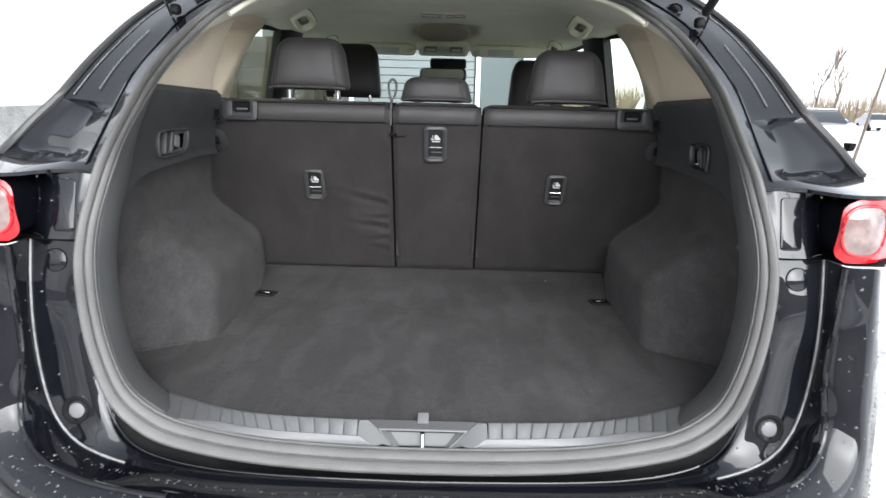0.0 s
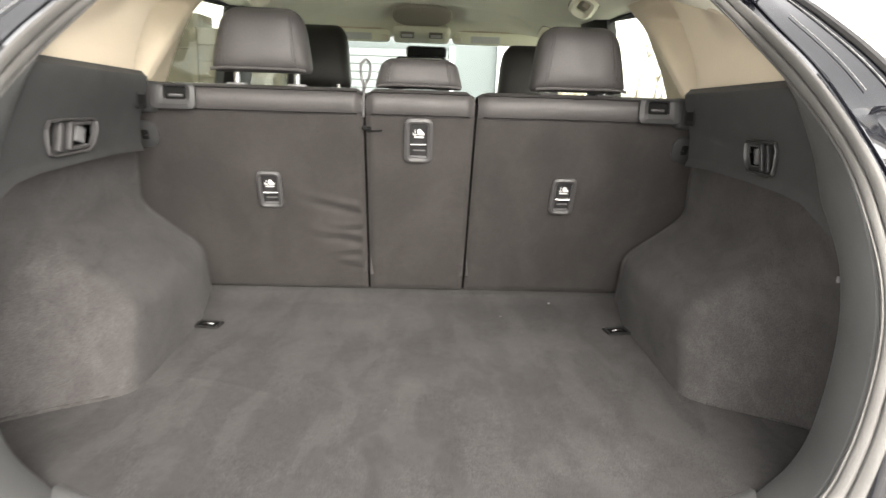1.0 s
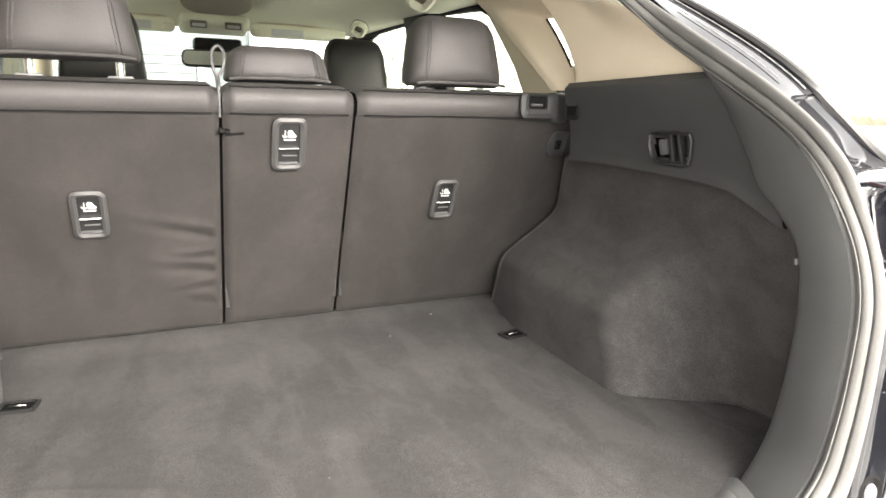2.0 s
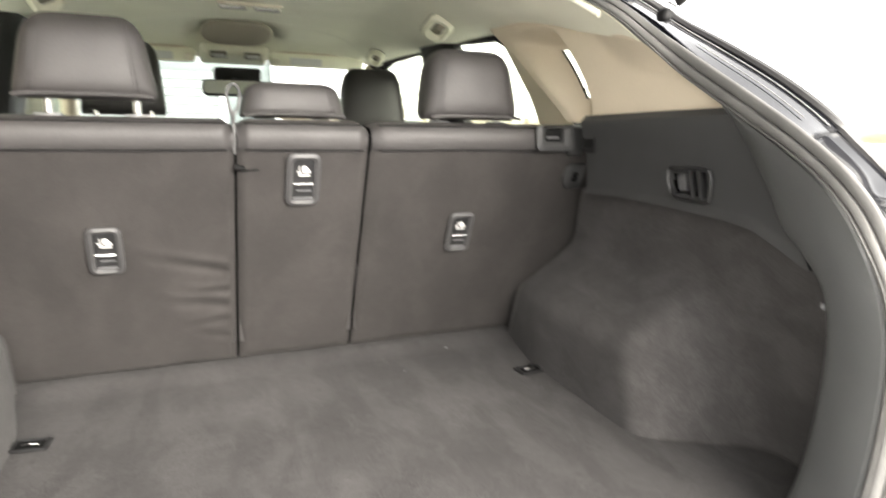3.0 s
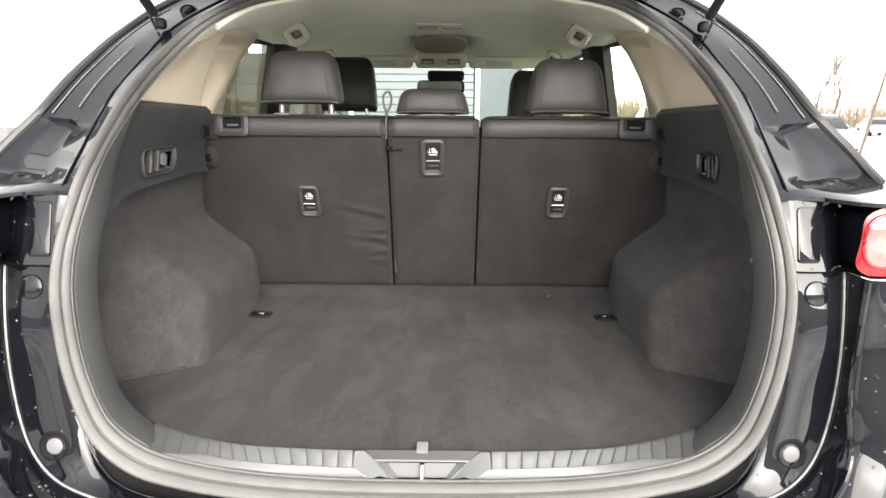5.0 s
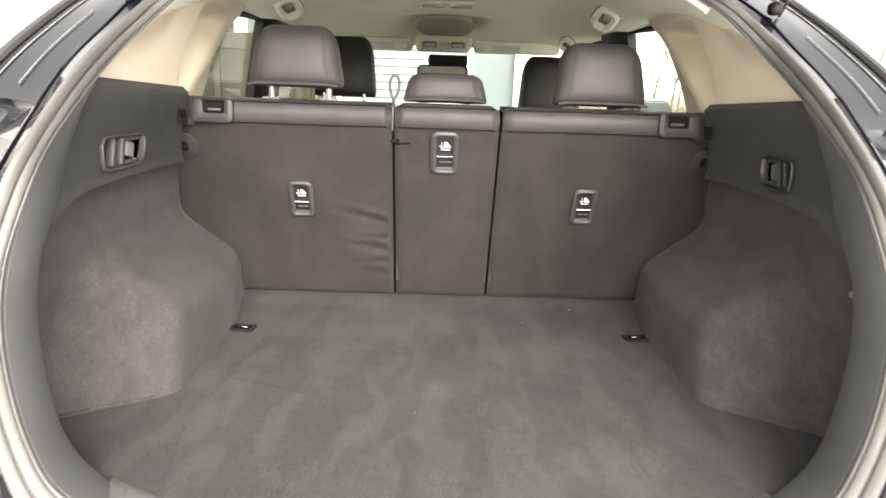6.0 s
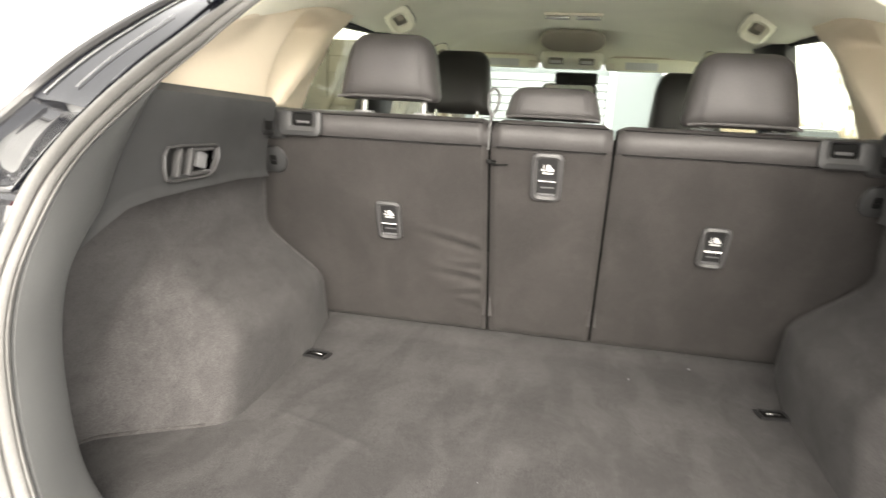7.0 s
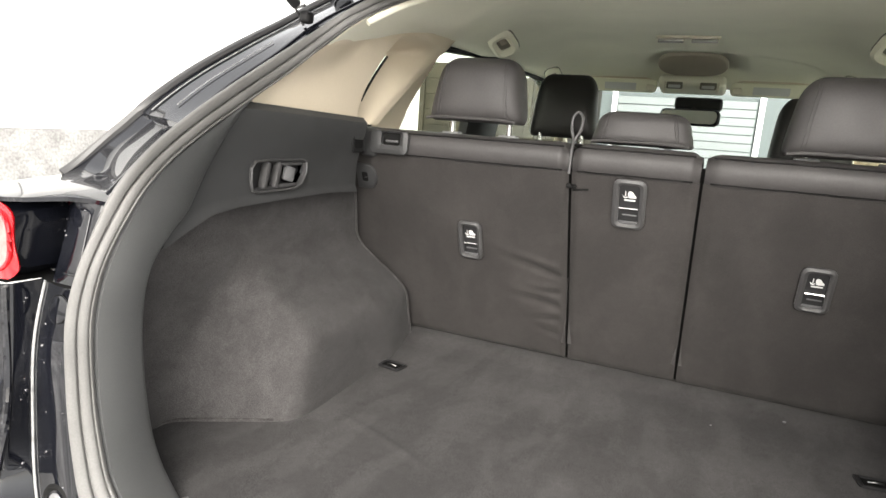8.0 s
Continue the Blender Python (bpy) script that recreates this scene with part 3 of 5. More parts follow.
def build_shell():
    # roof, flanks below the windows and nose, closing the car round
    rows = []
    for i in range(25):
        y = 1.03 + (2.75 - 1.03) * i / 24
        z = along([(0.79, 1.65), (1.2, 1.672), (1.7, 1.675), (2.2, 1.63), (2.45, 1.57), (2.75, 1.44)], y)
        w = along([(0.79, 0.55), (1.2, 0.6), (2.2, 0.6), (2.75, 0.62)], y)
        rows.append([(w * u, y, z - 0.05 * abs(u) ** 3) for u in [k / 10 - 1 for k in range(21)]])
    rows = [r for r in rows if r[0][1] <= 2.46]
    part("roof_panel", sheet(rows, thick=0.004), PAINT, car)
    for s in SIDES:
        rows = []
        for i in range(10):
            z = 0.3 + (1.2 - 0.3) * i / 9
            rows.append([(s * (0.9 + 0.012 * math.sin(3 * (z - 0.3)) - 0.05 * smoothstep(0.9, 1.2, z)), 1.0 + 2.5 * k / 20, z) for k in range(21)])
        part("door_skin", sheet(rows, thick=0.004), PAINT, car)
        rows = []
        for i in range(12):
            y = 1.0 + 2.05 * i / 11
            rows.append([(s * 0.84, y, 1.2), (s * 0.8, y, 1.235), (s * 0.7, y, 1.25), (s * 0.675, y, 1.25)])
        part("waist_panel", sheet(rows, thick=0.004), PAINT, car)
        rows = [[(s * 0.6, 0.9 + 1.55 * i / 12, 1.62 - 0.1 * smoothstep(2.0, 2.46, 0.9 + 1.55 * i / 12)), (s * 0.635, 0.9 + 1.55 * i / 12, 1.57 - 0.1 * smoothstep(2.0, 2.46, 0.9 + 1.55 * i / 12)), (s * 0.632, 0.9 + 1.55 * i / 12, 1.535 - 0.08 * smoothstep(2.0, 2.46, 0.9 + 1.55 * i / 12))] for i in range(13)]
        part("roof_rail", sheet(rows, thick=0.004), PAINT, car)
    rows = [[(u * 0.85, 3.3 + 1.0 * i / 8, 1.05 - 0.12 * (i / 8) ** 2 - 0.05 * u * u) for u in [k / 6 - 1 for k in range(13)]] for i in range(9)]
    part("bonnet", sheet(rows, thick=0.004), PAINT, car)
    rows = [[(u * 0.85, 4.3 + 0.08 * math.sin(3 * i / 5), 0.93 - 0.6 * i / 5 - 0.05 * u * u) for u in [k / 6 - 1 for k in range(13)]] for i in range(6)]
    part("nose", sheet(rows, thick=0.004), PAINT, car)
    part("underbody", box((0, 2.1, 0.3), (1.6, 4.2, 0.03), 0.005), DARK_PLASTIC, car)


build_shell()


def build_wheel(x, y):
    m = Matrix.Translation((x, y, 0.34)) @ Matrix.Rotation(radians(90), 4, "Y")
    prof = [(0.21, -0.1), (0.31, -0.11), (0.34, -0.085), (0.345, 0), (0.34, 0.085), (0.31, 0.11), (0.21, 0.1)]
    rows = [[m @ Vector((r * math.cos(6.28319 * k / 28), r * math.sin(6.28319 * k / 28), z)) for r, z in prof] for k in range(29)]
    w = part("wheel", sheet(rows), BLACK_RUBBER, car)
    rows = [[m @ Vector((r * math.cos(6.28319 * k / 28), r * math.sin(6.28319 * k / 28), z)) for r, z in ((0.02, 0.05), (0.1, 0.055), (0.19, 0.08), (0.21, 0.1), (0.21, -0.1), (0.02, -0.05))] for k in range(29)]
    part("rim", sheet(rows), STEEL, w)


for x in (-0.79, 0.79):
    for y in (0.95, 3.62):
        build_wheel(x, y)


def build_lamp(s):
    # red lens wrapping the corner, with a pale oval bowl behind its clear middle
    z0, z1 = 1.06, 1.165
    plan = curve_points([(0.668, 0.004, 0), (0.676, -0.004, 0), (0.7, -0.008, 0), (0.73, -0.002, 0), (0.775, 0.03, 0), (0.82, 0.082, 0), (0.862, 0.2, 0), (0.89, 0.36, 0)], 101)
    def face(u, v, lift=0.0):
        k = min(max(u, 0), 1) * 100
        i = min(int(k), 99)
        p = plan[i].lerp(plan[i + 1], k - i)
        return Vector((s * p.x, p.y - lift - 0.009 * math.sin(math.pi * min(max(v, 0), 1)) * (1 - u), z0 + (z1 - z0) * v - 0.012 * u))
    rows = []
    for k in range(17):
        v = k / 16
        cut = 0.05 * abs(2 * v - 1) ** 6 + 0.012 * v
        rows.append([face(cut + (1 - cut) * q / 40, v) for q in range(41)])
    lamp = part("tail_lamp", sheet(rows, thick=0.004), RED_LENS, car, "red tail lamp with a pale inner reflector")
    def oval(grow, lift, dish):
        rows = []
        for r in range(8):
            f = r / 7
            row = []
            for k in range(32):
                t = 6.28319 * k / 32
                c, q = math.cos(t), math.sin(t)
                row.append(face(0.105 + 0.088 * grow * f * math.copysign(abs(c) ** 0.75, c), 0.52 + 0.39 * grow * f * math.copysign(abs(q) ** 0.75, q), lift - dish * (1 - f * f)))
            rows.append(row)
        return rows
    part("reflector", sheet(oval(1.0, 0.0012, 0.0), closed=True), CLEAR_LENS, lamp, "pale oval lamp bowl behind clear lens", 80)
    rim = [p for p in oval(1.02, 0.0012, 0.0)[-1]]
    part("light_ring", tube(rim, 0.003, 8, closed=True), RED_LENS, lamp)
    # dark side of the housing, running back from the lens to the panel
    rows = [[face(0.012 + 0.05 * abs(2 * k / 8 - 1) ** 6, k / 8) + Vector((s * x, y, 0)) for x, y in ((0.004, 0.003), (0.006, 0.03), (0.008, 0.065), (0.012, 0.09))] for k in range(9)]
    part("lamp_housing", sheet(rows, thick=0.002), PAINT, lamp, "glossy black panel beside the lamp lens")
    # service lid beside the lamp and round plugs in the flange
    e1, e2 = Vector((s * 0.05, 0.001, 0)).normalized(), Vector((0, 0.032, 0.116))
    n = e1.cross(e2).normalized()
    if n.y > 0:
        n, e1 = -n, -e1
    m = Matrix((e1, n.cross(e1), n)).transposed().to_4x4()
    m.translation = Vector((s * 0.618, 0.0433, 1.112)) - n * 0.0005
    part("service_lid", slab(rounded(0.036, 0.09, 0.007), 0.003, m, 0.0012), PAINT, car)
    m = Matrix.Translation((s * 0.634, 0.0245, 1.02)) @ Matrix.Rotation(radians(76.5), 4, "X") @ Matrix.Rotation(radians(s), 4, "Y")
    plug = lambda r: [(r * math.cos(k * 0.3142), r * math.sin(k * 0.3142)) for k in range(20)]
    part("grommet_rim", ring(plug(0.0205), plug(0.0193), 0.0016, m, 0.0004), BLACK_RUBBER, car)
    part("grommet", slab(plug(0.0194), 0.0022, m, 0.0008), PAINT, car)
    m = Matrix.Translation((s * 0.706, 0.164, 1.1865)) @ Matrix.Rotation(radians(4), 4, "X")
    part("grommet", ring(plug(0.021), plug(0.018), 0.005, m, 0.001), PAINT, car)
    part("grommet", slab(plug(0.0175), 0.0045, m, 0.002), PAINT, car)
    # plug high on the pillar beside the hinge
    n = Vector((-0.25 * s, -0.75, 0.6)).normalized()
    e1 = Vector((1, 0, 0)).cross(n).normalized()
    m = Matrix((n.cross(e1) * -1, e1, n)).transposed().to_4x4()
    m.translation = Vector((s * 0.562, 0.583, 1.517))
    part("grommet", ring(plug(0.02), plug(0.016), 0.006, m, 0.001), PAINT, car)
    part("grommet", slab(plug(0.0155), 0.0055, m, 0.002), PAINT, car)
    # rubber stop low on the flange
    m = Matrix.Translation((s * 0.606, -0.01, 0.757)) @ Matrix.Rotation(radians(80), 4, "X")
    circle = lambda r: [(r * math.cos(k * 0.3142), r * math.sin(k * 0.3142)) for k in range(20)]
    stop = part("rubber_stop", ring(circle(0.027), circle(0.017), 0.007, m, 0.003), BLACK_RUBBER, car, "round rubber stop with a pale cap")
    part("cap", slab(circle(0.0145), 0.0065, m, 0.003), CAP, stop)


for s in SIDES:
    build_lamp(s)

# ---- cargo bay ----
def soft_max(values, k=0.03):
    m = max(values)
    return m + k * math.log(sum(math.exp((v - m) / k) for v in values)) - k * 0.25


def wall_x(y, z):
    """Half width of the carpeted side lining, with the wheel arch standing in as a blunt block."""
    base = along([(0.7, 0.7), (0.85, 0.7), (0.95, 0.685), (1.0, 0.668), (1.06, 0.655), (1.14, 0.644), (1.2, 0.64)], z)
    up = z - 0.73
    inner = 0.513 + 0.006 * smoothstep(0.4, 0.7, y) + 0.032 * smoothstep(0.74, 0.95, y)
    rear = 0.515 + (0.385 + 0.22 * up + 0.9 * up * abs(up) - y) * 1.75
    over = inner + 0.005 + (z - 0.888) * 1.25
    arch = soft_max((inner, over), 0.012)
    arch = soft_max((arch, rear), 0.022)
    return -soft_max((-base, -arch), 0.018)


def build_floor():
    rows = []
    for i in range(150):
        y = 0.03 + 0.98 * i / 149
        half = 0.585 + (wall_x(max(y, 0.12), FLOOR) + 0.02 - 0.585) * smoothstep(0.06, 0.16, y)
        row = []
        for k in range(151):
            x = half * (k / 75 - 1)
            back = 0.022 + 0.075 * smoothstep(0.2, 0.53, abs(x))
            yy = y if y > 0.25 else back + (y - 0.03) * (0.25 - back) / 0.22
            z = FLOOR + 0.004 * smoothstep(0.7, 0.88, y) + 0.014 * smoothstep(0.88, 0.965, y) + 0.0025 * noise.noise((x * 3.1, y * 3.1, 0.4)) + 0.0015 * noise.noise((x * 9, y * 9, 1.4))
            # soft creases pressed into the carpet
            for x0, x1, y0, slope, high in CREASES:
                d = yy - (y0 + slope * (x - x0)) - 0.004 * noise.noise((x * 14, y0 * 9, 0))
                z += high * math.exp(-(d / 0.008) ** 2) * smoothstep(x0, x0 + 0.05, x) * smoothstep(x1, x1 - 0.05, x)
            row.append((x, yy, z))
        rows.append(row)
    ob = part("floor", sheet(rows, thick=0.006), FLOOR_CARPET)
    tagged(ob, "dark grey carpeted cargo floor with faint scuffs and creases", "floor", kind="structure")
    for x, y, r in ((0.355, 0.906, 0.004), (0.214, 0.812, 0.0022), (-0.05, 0.33, 0.0012)):
        bm = bmesh.new()
        bmesh.ops.create_icosphere(bm, subdivisions=1, radius=r, matrix=Matrix.Translation((x, y, FLOOR + 0.004 + 0.004 * smoothstep(0.7, 0.88, y) + 0.014 * smoothstep(0.88, 0.965, y))) @ Matrix.Diagonal((1.0, 0.7, 0.6, 1.0)))
        part("crumb", bm, CAP, ob, "tiny pale crumb")
    return ob


CREASES = ((-0.46, -0.2, 0.466, -0.4, 0.0026), (-0.14, 0.1, 0.62, -0.12, 0.001), (0.3, 0.42, 0.42, 0.9, 0.0012), (0.22, 0.36, 0.4, 0.8, 0.001))
build_floor()


def lining_top(y):
    return along([(0.1, 1.088), (0.17, 1.092), (0.22, 1.114), (0.27, 1.134), (0.33, 1.141), (0.45, 1.145), (0.6, 1.147), (0.74, 1.141), (0.84, 1.135)], y)


def seat_y(z):
    return 0.787 + (1.223 - z) * 0.3868


def build_lining(s):
    lining = thing("wheel_arch_lining", "dark grey carpet lining moulded over the wheel arch", "side lining")
    def point(u, v):
        z_guess = FLOOR - 0.01 + 0.42 * v
        y1 = seat_y(z_guess) - 0.012
        y = 0.1 + (y1 - 0.1) * u
        z = FLOOR - 0.01 + (lining_top(y) - FLOOR + 0.01) * v
        x = wall_x(y, z)
        # the front edge turns out towards the seat back
        x += 0.05 * smoothstep(y1 - 0.016, y1, y)
        x += 0.003 * noise.noise((y * 6, z * 6, s * 3.0)) + 0.0008 * noise.noise((y * 25, z * 25, s * 5.0))
        return Vector((s * x, y, z))
    rows = []
    for i in range(66):
        row = [point(k / 100, i / 65) for k in range(101)]
        rows.append([Vector((s * 0.592, 0.098, row[0].z)), Vector((s * 0.62, 0.1, row[0].z))] + row)
    part("carpet_moulding", sheet(rows, thick=0.004), CARPET, lining)
    # folded carpet edge where the moulding meets the floor, and its front edge by the seat
    low = [Vector((s * (wall_x(y, FLOOR + 0.004) - 0.002), y, FLOOR + 0.004 + 0.0015 * noise.noise((y * 20, s, 0)))) for y in [0.2 + 0.17 * k / 30 for k in range(31)]]
    part("carpet_fold", tube(low, 0.0018, 7), FOLD, lining, "paler worn fold of the carpet at the floor")
    front = [point(0.975, k / 30) + Vector((-s * 0.001, 0, 0)) for k in range(31)]
    part("edge_welt", tube(front, 0.003, 7), CARPET, lining)


FOLD = material("worn_carpet_fold", (0.06, 0.057, 0.056), 0.95, spec=0.15, grain=0.5, grain_scale=500, stain=0.3, stain_scale=30, bump=0.5, bump_scale=1200)
for s in SIDES:
    build_lining(s)


def build_side_trim(s):
    trim = thing("cargo_side_trim", "charcoal plastic cargo side trim with a hook recess", "side trim")
    # upper panel with a rolled top edge
    rows = []
    for i in range(45):
        v = i / 44
        row = []
        for k in range(91):
            u = k / 90
            yb = 0.165 + (0.32 - 0.165) * v
            y = yb + (0.735 - yb) * u
            zt = along([(0.3, 1.32), (0.74, 1.304)], y)
            zb = lining_top(y) - 0.004
            z = zb + (zt - zb) * v
            x = 0.602 - 0.002 * v
            x -= 0.006 * (1 - smoothstep(0, 0.1, v))
            # rolled edges at the top and the front
            roll = smoothstep(0.92, 1.0, v)
            x -= 0.022 * smoothstep(0.3, 1.0, v)
            x += 0.012 * roll
            x += 0.03 * smoothstep(0.965, 1.0, u)
            row.append((s * x, y, z))
        row_front = row[-1]
        row.append((row_front[0] + s * 0.05, row_front[1] + 0.006, row_front[2]))
        rows.append(row)
    rows.append([(p[0] + s * 0.06, p[1], p[2] + 0.002) for p in rows[-1]])
    rows.insert(0, [(p[0] + s * 0.03, p[1], p[2] + 0.004) for p in rows[0]])
    def solid(i, k):
        y, z = rows[i][k][1] - 0.44, rows[i][k][2] - 1.188
        return not (-0.071 < y < (0.066 if s < 0 else 0.008) - 0.3 * max(0, -z) and abs(z) < 0.0225)
    part("upper_panel", sheet(rows, keep=solid), PLASTIC, trim)
    m = Matrix.Translation((s * 0.589, 0.7, 1.262)) @ Matrix.Rotation(radians(-90 * s), 4, "Z") @ Matrix.Rotation(radians(90), 4, "X")
    notch = part("belt_notch", ring(rounded(0.05, 0.07, 0.008), rounded(0.034, 0.05, 0.006), 0.004, m, 0.002), MATT_BLACK, trim)
    part("recess", slab(rounded(0.034, 0.05, 0.006), 0.002, m), BLACK_RUBBER, notch)
    # garnish between the seal and the lining
    a = curve_points(SEAL_IN[4:15] + [(0.577, 0.334, 1.322)], 70)
    b = curve_points(TRIM_IN[4:], 70)
    rows = []
    for p, q in zip(a, b):
        d = q - p
        row = []
        for u, h in ((-0.12, -0.016), (0.0, -0.006), (0.06, 0.003), (0.3, 0.008), (0.6, 0.008), (0.9, 0.004), (0.97, 0.001), (1.0, -0.004)):
            m = p + d * u
            row.append(Vector((m.x - h, m.y - h * 0.5, m.z)))
        e = row[-1]
        row.append(Vector((e.x + 0.03, e.y + 0.006, e.z)))
        rows.append(mirror_x(row, s))
    part("pillar_garnish", sheet(rows), GARNISH, trim)
    return trim


trims = [build_side_trim(s) for s in SIDES]
for y, z in ((0.124, 1.052), (0.113, 0.837)):
    part("trim_clip", box((0.572, y - 0.004, z), (0.006, 0.004, 0.009), 0.001), CAP, trims[1], "small pale trim clip")


def build_sill():
    sill = thing("sill_plate", "grey plastic sill plate with ribs and a latch recess", "sill plate")
    front, back = glide(list(zip(SEAL_IN[:5], TRIM_IN[:5])), 12)
    out = Vector((0, -0.86, 0.5))

    def at(x, f, h=0.0):
        """A point on the plate: x along the seal, f from the seal to the carpet, h proud of it."""
        x = min(max(x, 0.0), 0.4599)
        k = next(i for i in range(1, len(front)) if front[i].x >= x)
        t = (x - front[k - 1].x) / (front[k].x - front[k - 1].x)
        p, q = front[k - 1].lerp(front[k], t), back[k - 1].lerp(back[k], t)
        return p.lerp(q, f) + out * h

    def split(x):
        """Where the smooth slope gives way to the ribs."""
        return 0.42 - 0.42 * smoothstep(0.36, 0.458, x)

    for s in SIDES:
        # smooth slope, tapering out towards the corner
        rows = []
        for i in range(61):
            x = 0.094 + (0.458 - 0.094) * i / 60
            f = split(x) * smoothstep(0.085, 0.118, x)
            rows.append(mirror_x([at(x, -0.16, -0.012), at(x, -0.02, 0.0), at(x, 0.06, 0.003), at(x, max(f, 0.08) * 0.6, 0.0042), at(x, max(f - 0.03, 0.09), 0.0038), at(x, max(f + 0.02, 0.1), 0.0)], s))
        part("front_slope", sheet(rows), SILL, sill, "smooth sill slope, paled for the sky it reflects")
        # shingled ribs, each a flat tread with a raised edge
        n_rib = 14
        for r in range(n_rib):
            x0 = 0.118 + (0.459 - 0.118) * r / n_rib
            x1 = x0 + (0.459 - 0.118) / n_rib
            rows = []
            for u, h in ((0, 0.0), (0.06, 0.0034), (0.14, 0.0042), (0.55, 0.0032), (0.92, 0.002), (1.0, 0.0)):
                x = x0 + (x1 - x0) * u
                f = split(x)
                rows.append(mirror_x([at(x, f - 0.05, 0.0008), at(x, f - 0.01, 0.0035 + h), at(x, f + 0.08, 0.0028 + h), at(x, 0.7, 0.002 + h), at(x, 0.94, 0.001 + h), at(x, 1.06, h * 0.5), at(x, 1.1, -0.012)], s))
            part("rib", sheet(rows), RIB, sill)
        # sloping cheek down into the latch recess
        rows = [mirror_x([at(0.119, 0.44, -0.004), at(0.118, 0.44, 0.0038), at(0.104, 0.2, 0.003), at(0.093, -0.06, 0.002)], s),
                mirror_x([at(0.118, 1.08, -0.006), at(0.116, 1.04, 0.004), at(0.1, 0.9, 0.003), at(0.072, 0.1, 0.0)], s),
                mirror_x([at(0.102, 1.12, -0.008), at(0.1, 1.05, 0.002), at(0.081, 0.7, -0.002), at(0.047, -0.02, -0.004)], s)]
        part("wedge", sheet(rows, thick=0.002), GARNISH, sill)
    # latch recess in the middle: a tapering tray with a bright raised rim
    outer = [at(0.081, 0.7), at(0.047, -0.03)]
    rim = mirror_x([outer[0], outer[1]], -1) + mirror_x([outer[1], outer[0]], 1)
    part("latch_surround", tube([p + out * 0.001 for p in rim], 0.0021, 8, closed=True), SILL, sill, "thin pale rim round the latch recess")
    rows = [mirror_x([at(0.081, 0.7, -0.001), at(0.047, -0.03, -0.001)], -1), mirror_x([at(0.06, 0.62, -0.009), at(0.04, 0.06, -0.009)], -1), mirror_x([at(0.06, 0.62, -0.009), at(0.04, 0.06, -0.009)], 1), mirror_x([at(0.081, 0.7, -0.001), at(0.047, -0.03, -0.001)], 1)]
    part("recess", sheet(rows, thick=0.002), RIB, sill)
    rows = [mirror_x([at(0.1, 1.08, -0.004), at(0.081, 0.7, 0.0)], -1), mirror_x([at(0.1, 1.08, -0.004), at(0.081, 0.7, 0.0)], 1)]
    part("recess_back", sheet(rows, thick=0.002), DARK_PLASTIC, sill)
    rows = [mirror_x([at(x, -0.16, -0.012), at(x, -0.06, 0.0), at(x, -0.02, 0.001)], g) for x, g in ((0.096, -1), (0.05, -1), (0.0, 1), (0.05, 1), (0.096, 1))]
    part("front_slope", sheet(rows), SILL, sill, "narrow lip below the latch recess, sky sheen in its grey")
    bm = tube([at(0, 0.02, -0.004), at(0, 0.04, 0.003), at(0, 0.52, 0.004), at(0, 0.58, -0.004)], 0.0034)
    part("striker", bm, STEEL, sill, "bright steel latch striker")
    part("floor_tab", box((0.0, 0.026, 0.738), (0.02, 0.022, 0.006), 0.002, m=Matrix.Rotation(radians(28), 4, "X")), SILL, sill, "grey webbing tab of the floor lid")


build_sill()


# ---- rear seat backs ----
def edge_x(z):
    return along([(0.74, 0.6), (0.81, 0.6), (0.87, 0.62), (0.91, 0.65), (0.957, 0.69), (1.02, 0.7), (1.3, 0.7)], z)


def build_seat_back(name, x0, x1, outer, label, wrinkle=0.0):
    """outer: -1 or 1 where that side follows the wheel arch."""
    seat = thing(name, label, "car seat", "rear seat backs")
    zb, zt = 0.752, 1.226
    rows = []
    nx, nz = (120, 120) if wrinkle else (40, 44)
    for i in range(nz):
        z = zb + (zt - zb) * i / (nz - 1)
        a, b = x0, x1
        if outer < 0:
            a = -edge_x(z)
        if outer > 0:
            b = edge_x(z)
        row = []
        for k in range(nx + 1):
            u = k / nx
            x = a + (b - a) * u
            e = min((x - a), (b - x), (z - zb) * 1.2)
            d = 0.009 * (1 - smoothstep(0, 0.012, e))
            d += 0.0018 * noise.noise((x * 5, z * 5, 2.2)) + 0.0006 * noise.noise((x * 14, z * 14, 5.2))
            if wrinkle:
                for zc, slope, w, deep, reach in ((0.975, 0.22, 0.011, 0.011, 0.2), (0.93, 0.02, 0.009, 0.009, 0.13), (0.895, 0.12, 0.012, 0.012, 0.17), (0.86, -0.08, 0.009, 0.007, 0.12), (0.82, 0.15, 0.011, 0.006, 0.1)):
                    off = z - (zc + slope * (x1 - x) + 0.006 * noise.noise((x * 12, zc * 30, 1)))
                    near = 0.7 * smoothstep(reach, 0.03, x1 - x) * smoothstep(0.0, 0.03, x1 - x)
                    d += wrinkle * near * deep * (math.exp(-(off / w) ** 2) - 0.8 * math.exp(-((off - w * 1.7) / w) ** 2))
            row.append((x, seat_y(z) + d, z))
        rows.append(row)
    rows = [[(p[0], p[1] + 0.05, p[2]) for p in rows[0]]] + rows
    part("back_panel", sheet(rows), BACKING, seat)
    # padded leather cap over the top
    a, b = x0 + 0.001, x1 - 0.001
    if outer < 0:
        a = -0.628
    if outer > 0:
        b = 0.628
    prof = [(0.79, 1.221), (0.783, 1.226), (0.777, 1.236), (0.7745, 1.25), (0.776, 1.263), (0.782, 1.273), (0.7835, 1.274), (0.786, 1.2765), (0.8, 1.2815), (0.83, 1.284), (0.87, 1.282), (0.9, 1.27), (0.91, 1.24), (0.9, 1.1), (0.96, 0.8)]
    rows = []
    for k in range(nx + 1):
        x = a + (b - a) * k / nx
